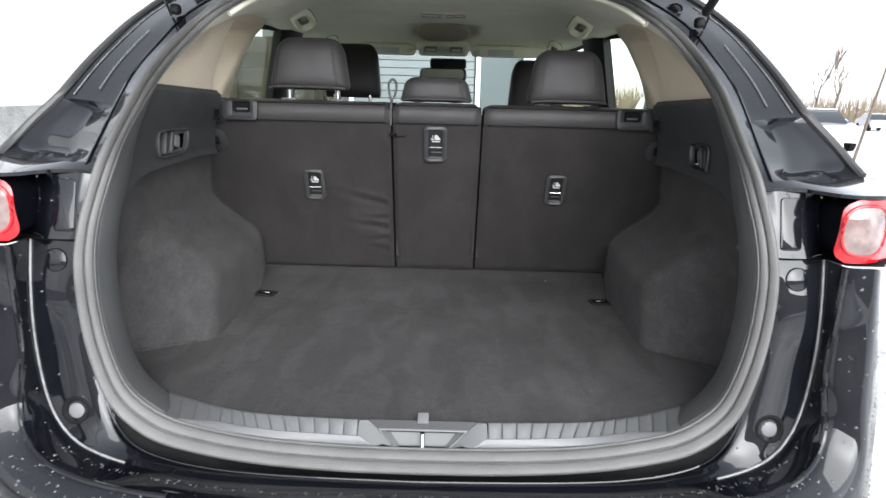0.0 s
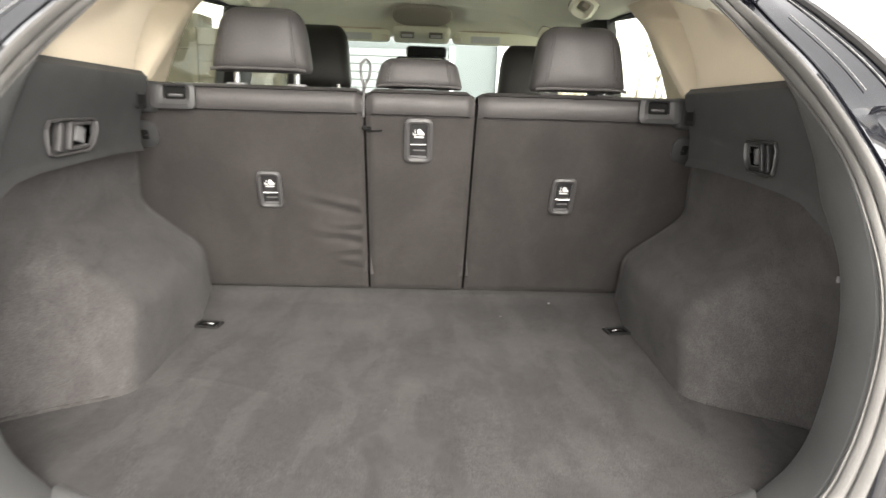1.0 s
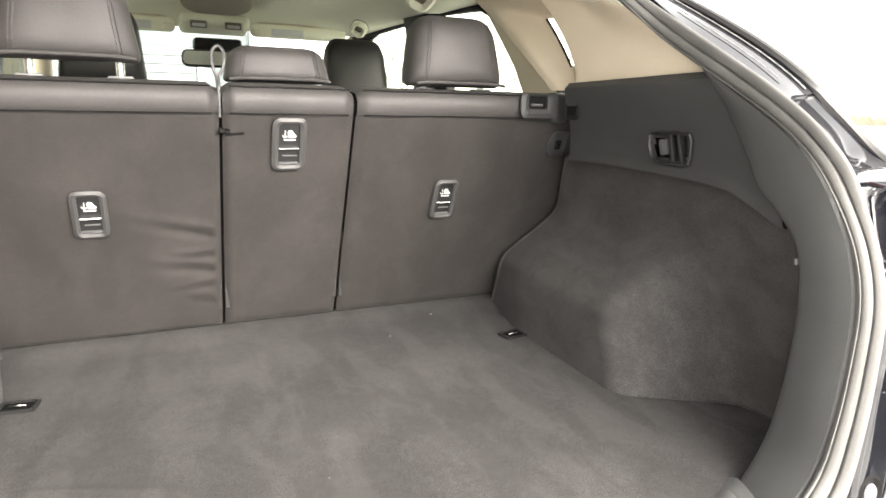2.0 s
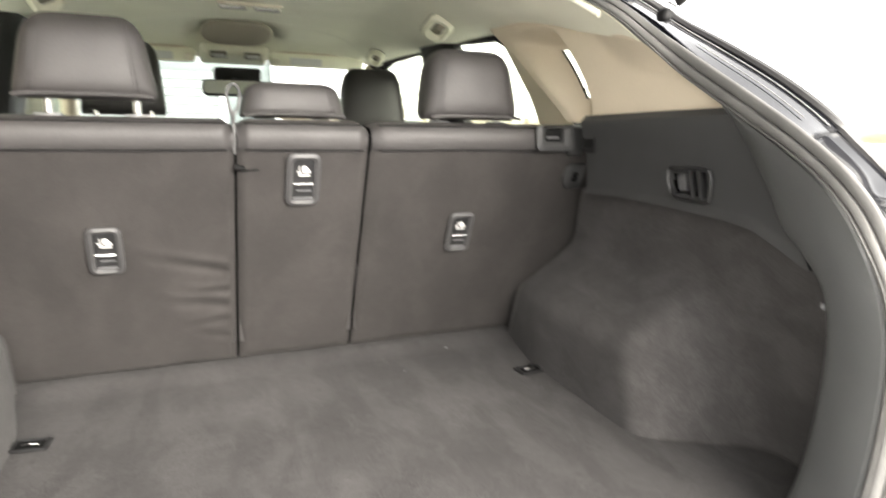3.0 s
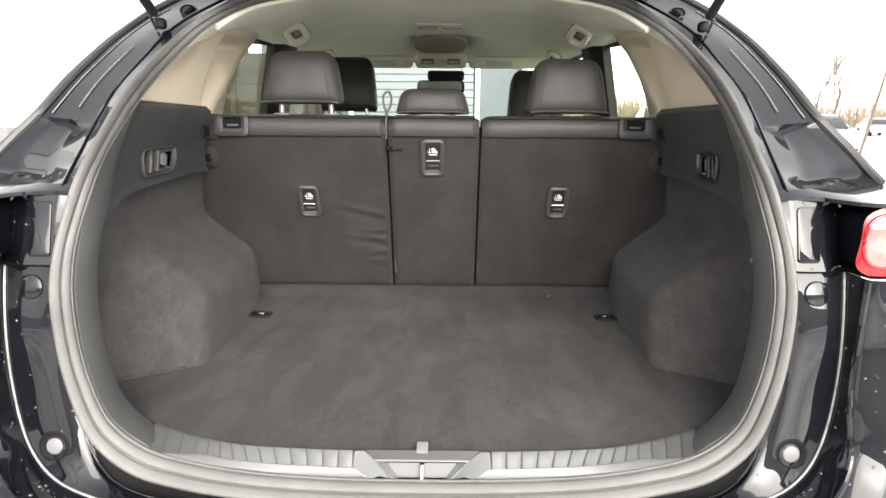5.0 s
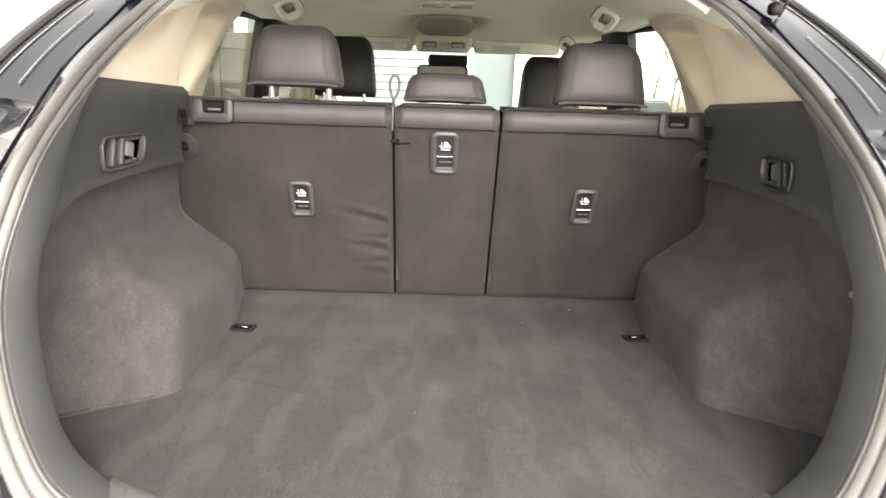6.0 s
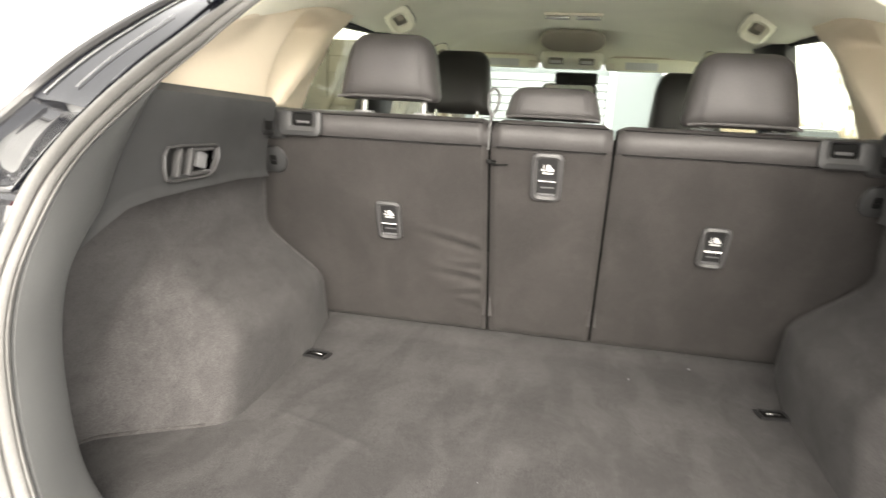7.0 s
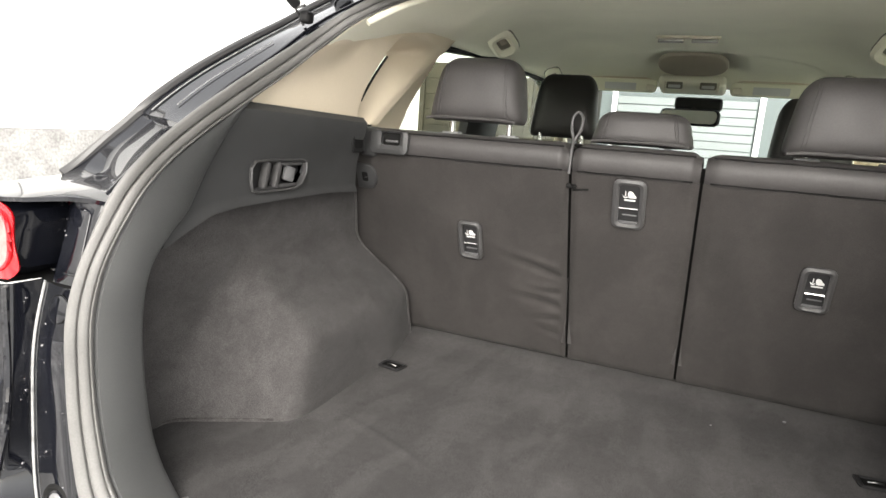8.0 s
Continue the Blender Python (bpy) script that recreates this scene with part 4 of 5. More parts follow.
        e = min(x - a, b - x)
        f = 1 - smoothstep(0, 0.02, e)
        rows.append([(x, y + 0.012 * f * (1 if y < 0.85 else -1), z - 0.01 * f * smoothstep(1.23, 1.29, z) + 0.0012 * noise.noise((x * 8, y * 8, z * 8))) for y, z in prof])
    cap = part("top_cap", sheet(rows), LEATHER, seat, "padded black leatherette top edge")
    for (ya, za) in ((0.7822, 1.2275), (0.7838, 1.2762)):
        part("seam", tube([(a + 0.012 + (b - a - 0.024) * k / 20, ya, za + 0.0012 * noise.noise((k * 0.7, x0, za))) for k in range(21)], 0.0016, 6), BLACK_RUBBER, cap)
    return seat


GAP = 0.0028
seat_l = build_seat_back("rear_seat_back", -0.62, -0.128 - GAP, -1, "black folding rear seat back with a creased dark backing", 0.8)
seat_m = build_seat_back("rear_seat_back", -0.128 + GAP, 0.128 - GAP, 0, "narrow black middle seat back with a tether bracket", 0.0)
seat_r = build_seat_back("rear_seat_back", 0.128 + GAP, 0.62, 1, "black folding rear seat back with a smooth dark backing", 0.0)

rows = [[(x, seat_y(z) + 0.034, z) for x in (-0.17, -0.09, 0, 0.09, 0.17)] for z in (0.74, 0.9, 1.05, 1.2, 1.255)]
part("inner_shell", sheet(rows, thick=0.004), BLACK_RUBBER, seat_m)


def seat_plane(x, z, lift=0.0):
    """A frame on the seat backs' rear face: x across, y up the slope, z out to the rear."""
    tilt = math.atan2(0.3868, 1)
    return Matrix.Translation((x, seat_y(z) - lift, z)) @ Matrix.Rotation(radians(90) + tilt, 4, "X")


def build_bracket(x, z, seat, size=1.0):
    m = seat_plane(x, z, 0.004) @ Matrix.Diagonal((size, size, 1, 1))
    out, inn = rounded(0.06, 0.101, 0.014), rounded(0.037, 0.08, 0.007)
    br = part("tether_bracket", ring(out, inn, 0.008, m, 0.003), SATIN, seat, "satin black tether anchor bezel with white pictogram")
    part("recess", slab(inn, 0.002, m @ Matrix.Translation((0, 0, -0.001))), DARK_PLASTIC, br)
    part("anchor_bar", tube([m @ Vector((-0.017 + 0.034 * k / 6, -0.008, 0.004)) for k in range(7)], 0.0022, 8), STEEL, br)
    part("cross_bar", box((0, 0, 0), (0.026, 0.0026, 0.004), 0.001, m=m @ Matrix.Translation((0.002, -0.022, 0.002))), LEVER, br)
    part("lower_lip", box((0, 0, 0), (0.034, 0.0036, 0.007), 0.001, m=m @ Matrix.Translation((0, -0.0365, 0.003))), LEVER, br)
    # white pictogram: an anchor and a child seat, with a short line of print below
    k = m @ Matrix.Translation((0, 0.02, 0.001)) @ Matrix.Diagonal((0.76, 0.76, 1, 1))
    bm = bmesh.new()
    slab([(-0.001, -0.009), (0.016, -0.009), (0.0165, -0.005), (0.011, 0.001), (0.008, 0.006), (0.003, 0.009), (-0.002, 0.008), (-0.004, 0.003), (-0.003, -0.003)], 0.001, k, into=bm)
    slab([(-0.0105, -0.005), (-0.0085, -0.005), (-0.0085, 0.008), (-0.0105, 0.008)], 0.001, k, into=bm)
    slab([(-0.017, -0.002), (-0.0145, -0.008), (-0.0095, -0.0105), (-0.0045, -0.008), (-0.0035, -0.005), (-0.006, -0.006), (-0.0095, -0.0075), (-0.013, -0.0055)], 0.001, k, into=bm)
    part("pictogram", bm, WHITE_INK, br)
    part("print", slab(rounded(0.02, 0.003, 0.0005, 1), 0.001, m @ Matrix.Translation((0.001, 0.0085, 0.001))), WHITE_INK, br)


# torn corner of the backing beside the seat gap
bm = box((0, 0, 0), (0.034, 0.004, 0.0035), 0.001, m=seat_plane(-0.104, 1.189, 0.0015) @ Matrix.Rotation(radians(6), 4, "Z"))
box((0, 0, 0), (0.014, 0.006, 0.012), 0.002, m=seat_plane(-0.119, 1.195, 0.001), into=bm)
part("torn_corner", bm, BLACK_RUBBER, seat_m, "torn black corner of the backing")
build_bracket(-0.361, 1.039, seat_l)
build_bracket(-0.003, 1.17, seat_m, 1.1)
build_bracket(0.357, 1.04, seat_r)


def build_release(s, seat):
    # recessed release catch let into the cap's outer end
    x, z = s * 0.545, 1.254
    m = Matrix.Translation((x, 0.7695, z)) @ Matrix.Rotation(radians(86), 4, "X")
    out, inn = rounded(0.096, 0.054, 0.012), rounded(0.05, 0.028, 0.006)
    inn = [(a - s * 0.004, b + 0.007) for a, b in inn]
    rel = part("release_housing", ring(out, inn, 0.012, m, 0.004), PLASTIC, seat, "dark plastic seat release housing")
    part("release_lever", slab(rounded(0.03, 0.006, 0.002), 0.006, m @ Matrix.Translation((-s * 0.004, 0.002, -0.001)), 0.002), LEVER, rel)
    part("recess", slab([(a * 1.05, b * 1.05) for a, b in inn], 0.001, m @ Matrix.Translation((0, 0, -0.0025))), BLACK_RUBBER, rel)
    part("lock_block", box((s * 0.61, 0.8, 1.25), (0.045, 0.05, 0.07), 0.012, 3), PLASTIC, rel)
    # half-round catch plate with a bright pin on a black slab that paints its hole's shade
    m = seat_plane(s * 0.622, 1.168, 0.0)
    dome = [(-s * (0.022 * math.cos(t) + 0.003), 0.032 * math.sin(t)) for t in [radians(-90 + 12 * k) for k in range(16)]]
    dome = [(s * 0.03, -0.032)] + dome + [(s * 0.03, 0.032)]
    part("side_catch", slab(dome, 0.007, m, 0.003), PLASTIC, rel)
    part("catch_hole", slab(rounded(0.016, 0.024, 0.004), 0.0075, m @ Matrix.Translation((s * 0.006, 0, 0))), BLACK_RUBBER, rel)
    part("catch_pin", box((0, 0, 0), (0.008, 0.004, 0.004), 0.001, m=m @ Matrix.Translation((s * 0.004, 0, 0.008))), STEEL, rel)


build_release(-1, seat_l)
build_release(1, seat_r)


# ---- headrests ----
def headrest_mesh(w_low, w_top, h, d, pos, lean=0.0):
    """A padded block: rounded top corners, narrower top, softly domed faces."""
    rows = []
    n = 40
    for i in range(25):
        a = -math.pi / 2 + math.pi * i / 24
        v = math.copysign(abs(math.sin(a)) ** 0.75, math.sin(a))
        z = h / 2 * v
        w = (w_low + (w_top - w_low) * ((v + 1) / 2) ** 1.1) / 2
        top, low = max(0.0, (v - 0.3) / 0.7), max(0.0, (-v - 0.8) / 0.2)
        w -= 0.15 * w_low * (1 - math.sqrt(max(0.0, 1 - top ** 2.4))) + 0.03 * w_low * low ** 2
        deep = d / 2 * (0.3 + 0.7 * (1 - abs(v) ** 4) ** 0.5)
        ring_pts = []
        for k in range(n):
            t = 6.28319 * k / n
            c, q = math.cos(t), math.sin(t)
            px = w * math.copysign(abs(c) ** 0.5, c)
            py = deep * math.copysign(abs(q) ** 0.55, q)
            ring_pts.append(Vector((px, py + lean * (v + 1) / 2, z)) + Vector(pos))
        rows.append(ring_pts)
    bm = sheet(rows, closed=True)
    for r in (rows[0], rows[-1]):
        bm.faces.new([bm.verts.new(p) for p in r])
    bmesh.ops.remove_doubles(bm, verts=bm.verts[:], dist=1e-5)
    return bm


def build_headrest(name, x, y, z0, z1, w_low, w_top, d, label, posts, seat_top, mat, group, lean=0.02):
    hr = thing(name, label, "headrest", group)
    h = z1 - z0
    cushion = part("cushion", headrest_mesh(w_low, w_top, h, d, (x, y, (z0 + z1) / 2), lean), mat, hr, angle=60)
    for s in SIDES:
        # twin stitching lines on the rear face
        pts = []
        for k in range(13):
            v = -0.9 + 1.7 * k / 12
            w = (w_low + (w_top - w_low) * (v + 1) / 2) / 2
            pts.append((x + s * w * 0.7, y + lean * (v + 1) / 2 - d / 2 * (0.3 + 0.7 * (1 - abs(v) ** 4) ** 0.5) * 0.925 - 0.0004, (z0 + z1) / 2 + h / 2 * v))
        part("stitching", tube(pts, 0.0012, 5), mat, cushion)
        part("stitching", tube([(p[0] + s * 0.006, p[1], p[2]) for p in pts], 0.0012, 5), mat, cushion)
    pts = [(x + w_low / 2 * 0.93 * u, y - d / 2 * 0.93, z0 + 0.008 - 0.004 * abs(u) ** 6) for u in [k / 10 - 1 for k in range(21)]]
    part("piping", tube(pts, 0.0035, 8), mat, cushion)
    for px in posts:
        part("post", tube([(px, y + 0.002, seat_top - 0.02), (px, y + 0.002, z0 + 0.02)], 0.0072, 12), STEEL, hr, "bright steel headrest post")
        part("guide", box((px, y + 0.002, seat_top + 0.003), (0.042, 0.028, 0.008), 0.003), CAP, hr)


build_headrest("headrest", -0.365, 0.85, 1.312, 1.455, 0.226, 0.176, 0.115, "black leatherette headrest raised on two steel posts", (-0.428, -0.289), 1.281, LEATHER, "rear headrests")
build_headrest("headrest", 0.368, 0.85, 1.290, 1.438, 0.226, 0.176, 0.115, "black leatherette headrest pushed fully down", (0.302, 0.44), 1.281, LEATHER, "rear headrests")
build_headrest("headrest", -0.005, 0.895, 1.286, 1.357, 0.212, 0.175, 0.1, "low black leatherette middle headrest", (-0.06, 0.05), 1.286, LEATHER, "rear headrests", 0.01)


# pull cord looped up between two seat backs, and the torn corner below it
cord = thing("pull_cord", "thin black cord looped up between two seat backs", "cord")
loop = [(-0.13, 0.79, 1.22), (-0.129, 0.79, 1.27), (-0.127, 0.8, 1.29), (-0.118, 0.803, 1.31), (-0.116, 0.805, 1.335), (-0.126, 0.806, 1.347), (-0.137, 0.805, 1.335), (-0.136, 0.803, 1.31), (-0.13, 0.8, 1.29), (-0.131, 0.79, 1.27)]
part("loop", tube(curve_points(loop, 60), 0.0032, 7), SATIN, cord)
part("knot", box((-0.127, 0.79, 1.196), (0.012, 0.008, 0.01), 0.003), BLACK_RUBBER, cord)

# floor tie-down rings
def build_tie(s):
    t = thing("tie_down", "black floor tie-down cup with a steel ring", "tie-down", "floor tie-downs")
    m = Matrix.Translation((s * 0.487, 0.728, FLOOR + 0.0035)) @ Matrix.Rotation(radians(8 * s), 4, "Z")
    part("cup", ring(rounded(0.062, 0.042, 0.005), rounded(0.046, 0.028, 0.004), 0.005, m, 0.002), DARK_PLASTIC, t)
    part("base", slab(rounded(0.05, 0.032, 0.003), 0.002, m), BLACK_RUBBER, t)
    part("ring", tube([m @ Vector((-0.013 + 0.026 * k / 8, -0.004 * math.sin(math.pi * k / 8), 0.003 + 0.003 * math.sin(math.pi * k / 8))) for k in range(9)], 0.0015, 8), DULL_STEEL, t)


for s in SIDES:
    build_tie(s)


# hook and lever recess in each side trim
def build_hook(s, trim):
    m = Matrix.Translation((s * 0.598, 0.44, 1.188)) @ Matrix.Rotation(radians(-90 * s), 4, "Z") @ Matrix.Rotation(radians(90), 4, "X")
    # local x runs forward for the left side
    f = 1 if s < 0 else -1
    # the right one is shorter, ending level at the rear
    short = (lambda a: a) if s < 0 else (lambda a: -0.083 + 0.64 * (a + 0.083))
    out = [(f * short(a), b) for a, b in ((-0.082, 0.016), (-0.07, 0.029), (-0.03, 0.031), (0.07, 0.029), (0.081, 0.024), (0.081, 0.004), (0.066, -0.02), (0.045, -0.03), (-0.06, -0.031), (-0.078, -0.026), (-0.083, -0.01))]
    mid = sum(a for a, b in out) / len(out)
    inn = [(mid + (a - mid) * 0.95, b * 0.87) for a, b in out]
    if f < 0:
        out.reverse(), inn.reverse()
    hk = part("hook_bezel", ring(out, inn, 0.006, m, 0.002), SATIN if s < 0 else DARK_PLASTIC, trim, "black plastic bezel with a hook and a lever")
    part("recess", slab([(mid + (a - mid) * 1.1, b * 1.1) for a, b in inn], 0.002, m @ Matrix.Translation((0, 0, -0.024))), DARK_PLASTIC, hk)
    lean = Matrix.Rotation(radians(-16 * f), 4, "Z")
    dark = SATIN if s < 0 else DARK_PLASTIC
    for a, w in ((-0.036, 0.011), (-0.004, 0.011)):
        part("divider", box((0, 0, 0), (w if s < 0 else w * 0.7, 0.05, 0.016), 0.003, m=m @ Matrix.Translation((f * short(a), 0, -0.005)) @ lean), dark, hk)
    part("lever_frame", box((0, 0, 0), (0.064 if s < 0 else 0.04, 0.007, 0.014), 0.002, m=m @ Matrix.Translation((f * short(0.036), 0.02, -0.006))), dark, hk)
    part("lever_frame", box((0, 0, 0), (0.056 if s < 0 else 0.034, 0.007, 0.014), 0.002, m=m @ Matrix.Translation((f * short(0.026), -0.021, -0.006))), dark, hk)
    part("lever", box((0, 0, 0), (0.03 if s < 0 else 0.02, 0.03, 0.01), 0.004, m=m @ Matrix.Translation((f * short(0.04), 0.0, -0.01)) @ lean), CAP if s < 0 else LEVER, hk, "grey release lever")


for s, tr in zip(SIDES, trims):
    build_hook(s, tr)


# ---- beige pillars and headliner ----
def build_pillar(s):
    def rear_y(z):
        return along([(p[2], p[1]) for p in SEAL_IN[13:20]], z) + 0.004

    def rear_x(z):
        x = along([(p[2], p[0]) for p in SEAL_IN[13:20]], z) + 0.003
        return x + (0.6 - 0.16 * (z - 1.31) - x) * smoothstep(1.44, 1.34, z)

    def liner_edge(y):
        return along([(0.45, 1.422), (0.5, 1.434), (1.0, 1.532), (1.3, 1.532)], y)
    nz, ny = 84, 170
    def rake(z):
        return 0.838 + (z - 1.285) * 1.35
    def hole_r(z):
        return 0.722 + 0.09 * max(0, (z - 1.325) / 0.14) ** 1.6
    grid = []
    for i in range(nz + 1):
        z = 1.25 + (1.53 - 1.25) * i / nz
        a, b = rear_y(max(z, 1.3)), rake(z)
        fade = 1 - smoothstep(1.465, 1.51, z)
        row = []
        for k in range(ny + 1):
            y = a + (b - a) * k / ny
            x = 0.6 - 0.16 * max(0, z - 1.31)
            # sunken bay of the quarter window, then the pillar's rounded edge
            x += 0.06 * smoothstep(hole_r(z) - 0.012, hole_r(z) + 0.03, y) * fade
            x -= 0.05 * smoothstep(b - 0.17, b - 0.05, y) * fade
            x += 0.03 * smoothstep(b - 0.025, b, y)
            x = rear_x(z) + (x - rear_x(z)) * smoothstep(0, 0.16, y - a)
            x += 0.03 * smoothstep(liner_edge(y) - 0.004, liner_edge(y) + 0.03, z)
            row.append((s * x, y, z))
        # the front face runs outward to the door seal
        out, far = 0.66 - 0.18 * (z - 1.25), along([(1.25, 1.0), (1.277, 1.01), (1.351, 1.045), (1.415, 1.096), (1.53, 1.19)], z)
        near = abs(row[-1][0])
        row.append((s * (near + (out - near) * 0.45), b + (far - b) * 0.35, z))
        row.append((s * out, far, z))
        grid.append(row)
    def front(z):
        return 0.784 + 0.937 * (z - 1.34)
    def keep(i, k):
        y, z = grid[i][k][1], grid[i][k][2]
        if z < 1.288 and k < ny - 1:
            return False
        return not (1.345 < z < 1.456 and hole_r(z) + 0.024 < y < front(z))
    ob = part("rear_pillar_trim", sheet(grid, keep=keep), BEIGE)
    tagged(ob, "beige moulded plastic pillar trim beside the rear quarter window", "pillar trim")
    edge = [Vector((0, hole_r(z) + 0.026, z)) for z in [1.332 + 0.132 * k / 16 for k in range(17)]]
    edge = [Vector((s * (0.66 - 0.16 * (p.z - 1.31)), p.y, p.z)) for p in edge]
    seal = part("window_seal", tube(edge, 0.0065, 8), BLACK_RUBBER)
    edge = []
    for row in grid:
        z = row[0][2]
        if 1.343 < z < 1.46:
            x = along([(q[1], q[0]) for q in row[:ny]], front(z))
            edge.append((x - s * 0.001, front(z), z))
    part("window_seal_front", tube(edge, 0.003, 8), BLACK_RUBBER, seal)
    tagged(seal, "thin black rubber edge of the quarter window", "window seal", kind="structure")
    rows = [[(s * 0.672, y, z) for y in (0.70, 0.8, 0.9, 1.0)] for z in (1.31, 1.36, 1.41, 1.47)]
    g = part("window_quarter", sheet(rows, thick=0.003), TINTED)
    g.visible_shadow = False
    tagged(g, "small tinted rear quarter window", "window", kind="structure")


for s in SIDES:
    build_pillar(s)


def liner_z(x, y):
    mid = along([(0.7, 1.585), (0.78, 1.597), (0.95, 1.61), (1.3, 1.622), (1.65, 1.623), (1.8, 1.612), (2.0, 1.585), (2.2, 1.56), (2.42, 1.525)], y)
    w = along([(0.7, 0.46), (0.9, 0.52), (1.2, 0.58), (2.0, 0.6), (2.42, 0.56)], y)
    t = abs(x) / w
    # shallow raised bay ahead of an arched crease, deepest round the console
    edge = 1.86 + 1.1 * x * x
    mid += 0.018 * smoothstep(edge - 0.01, edge + 0.05, y) * smoothstep(2.4, 2.15, y) + 0.03 * smoothstep(0.19, 0.09, abs(x)) * smoothstep(1.9, 2.03, y) * smoothstep(2.24, 2.14, y)
    return mid - (mid - 1.53) * smoothstep(0.62, 1.02, t) * (1.0 if y > 0.95 else 0.85) - 0.03 * max(0, t - 1.0)


def build_liner():
    # the rear edge follows the seal; the first rows blend from it into the level cross-sections
    half = curve_points(SEAL_IN[17:], 31)
    rear = [Vector((-p.x, p.y, p.z)) for p in half] + [p.copy() for p in reversed(half[:-1])]
    def section(y):
        w = along([(0.7, 0.55), (0.95, 0.6), (1.2, 0.635), (2.0, 0.635), (2.42, 0.6)], y)
        return [Vector((w * u, y, liner_z(w * u, y))) for u in [k / 30 - 1 for k in range(61)]]
    rear = [p + Vector((0, 0.01, 0.003)) for p in rear]
    rows = [[p + Vector((0, -0.002, 0.012)) for p in rear]]
    join = section(1.0)
    for i in range(26):
        t = i / 25
        row = []
        for a, b in zip(rear, join):
            p = a.lerp(b, t)
            p.z += 0.022 * math.sin(math.pi * t) * (1 - (abs(b.x) / 0.62) ** 4)
            row.append(p)
        rows.append(row)
    for i in range(1, 58):
        rows.append(section(1.0 + 1.42 * i / 57))
    ob = part("ceiling", sheet(rows, thick=-0.008), LINER)
    tagged(ob, "pale grey cloth headliner", "headliner", kind="structure")
    trim = part("trim", tube([p + Vector((-0.006 * p.x / 0.5, 0.002, -0.005)) for p in rear if abs(p.x) < 0.5], 0.007, 10), LINER)
    tagged(trim, "pale rolled headliner edge along the tailgate opening", "trim", kind="structure")


build_liner()


def build_grab(x, y, z, s, turn, size=1.0):
    g = thing("grab_handle", "folded pale plastic grab handle under the headliner", "grab handle", "grab handles")
    m = Matrix.Translation((x, y, z)) @ Matrix.Rotation(radians(turn), 4, "Z") @ Matrix.Rotation(radians(24 * s), 4, "Y") @ Matrix.Rotation(math.pi - radians(33), 4, "X")
    # a rounded pad with a small square pocket and the folded grip across it
    out, inn = rounded(0.078 * size, 0.11 * size, 0.038 * size, 8), rounded(0.034 * size, 0.042 * size, 0.008 * size, 8)
    # dark slabs paint the shade round the pad and inside its pocket
    part("shadow_gap", slab(rounded(0.083 * size, 0.115 * size, 0.04 * size, 8), 0.004, m), HANDLE_RECESS, g)
    part("mount", ring(out, inn, 0.02, m, 0.009), LINER, g)
    part("recess", slab(rounded(0.038 * size, 0.046 * size, 0.008 * size), 0.006, m), HANDLE_RECESS, g)
    part("grip", box(m @ Vector((0.004, 0.012 * size, 0.009)), (0.02 * size, 0.024 * size, 0.008), 0.003, 2, m=m.to_3x3().to_4x4()), TAUPE, g)


for s in SIDES:
    build_grab(s * 0.49, 1.33, 1.553, s, 0)
    build_grab(s * 0.515, 2.03, 1.528, s, -8 * s, 0.8)

mark = thing("roof_lamp", "slim pale roof lamp strip on the headliner", "lamp")
for x in (-0.047, 0.053):
    part("lens", box((x, 1.65, 1.612), (0.078, 0.022, 0.01), 0.003, m=Matrix.Rotation(radians(35), 4, "X")), LAMP_LENS, mark)
part("base", box((0.003, 1.652, 1.62), (0.19, 0.04, 0.008), 0.003), HANDLE, mark)

# ---- cabin ----
def build_visor(s):
    v = thing("sun_visor", "pale folded sun visor above the windscreen", "sun visor", "sun visors")
    x0, x1 = (0.14, 0.535)
    m = Matrix.Translation((s * (x0 + x1) / 2, 2.3, 1.519)) @ Matrix.Rotation(radians(97), 4, "X")
    part("panel", slab(rounded(x1 - x0, 0.054, 0.02), 0.016, m, 0.006), LINER, v)
    part("pivot", tube([(s * 0.16, 2.305, 1.54), (s * 0.2, 2.3, 1.552), (s * 0.5, 2.3, 1.552)], 0.006, 8), BEIGE, v)
    part("hinge_clip", box((s * 0.165, 2.282, 1.51), (0.034, 0.012, 0.026), 0.005), HANDLE, v)
    part("warning_label", slab(rounded(0.13, 0.03, 0.003), 0.0012, m @ Matrix.Translation((s * -0.05, -0.004, 0.0155))), WHITE_INK, v, "small white label on the visor")


for s in SIDES:
    build_visor(s)

console = thing("overhead_console", "pale overhead console with two lamp switches", "console")
part("housing", box((0.0, 2.245, 1.524), (0.25, 0.14, 0.044), 0.018, 4, m=Matrix.Rotation(radians(-12), 4, "X")), LINER, console)
for x in (-0.062, 0.062):
    part("switch_bezel", box((x, 2.176, 1.516), (0.06, 0.012, 0.026), 0.004), HANDLE_RECESS, console)
    part("switch", box((x, 2.171, 1.512), (0.046, 0.012, 0.012), 0.003), WHITE_INK, console)
for x in (-0.098, 0.098):
    part("side_rib", box((x, 2.178, 1.512), (0.006, 0.012, 0.036), 0.002), HANDLE, console)
# taupe pad standing in for the shade of the hollow above the console
lid = Matrix(((1, 0, 0), (0, -0.93, 0.36), (0, -0.36, -0.93))).transposed().to_4x4()
lid.translation = (0, 2.09, 1.59)
part("holder_lid", slab(rounded(0.25, 0.17, 0.075, 8), 0.012, lid, 0.01), TAUPE, console, "darker taupe pad painting the shaded hollow over the console")
rear_mirror = thing("rear_view_mirror", "black rear-view mirror hung from the windscreen", "mirror")
part("sensor_cover", box((0.025, 2.44, 1.461), (0.19, 0.1, 0.052), 0.015, 3), MATT_BLACK, rear_mirror)
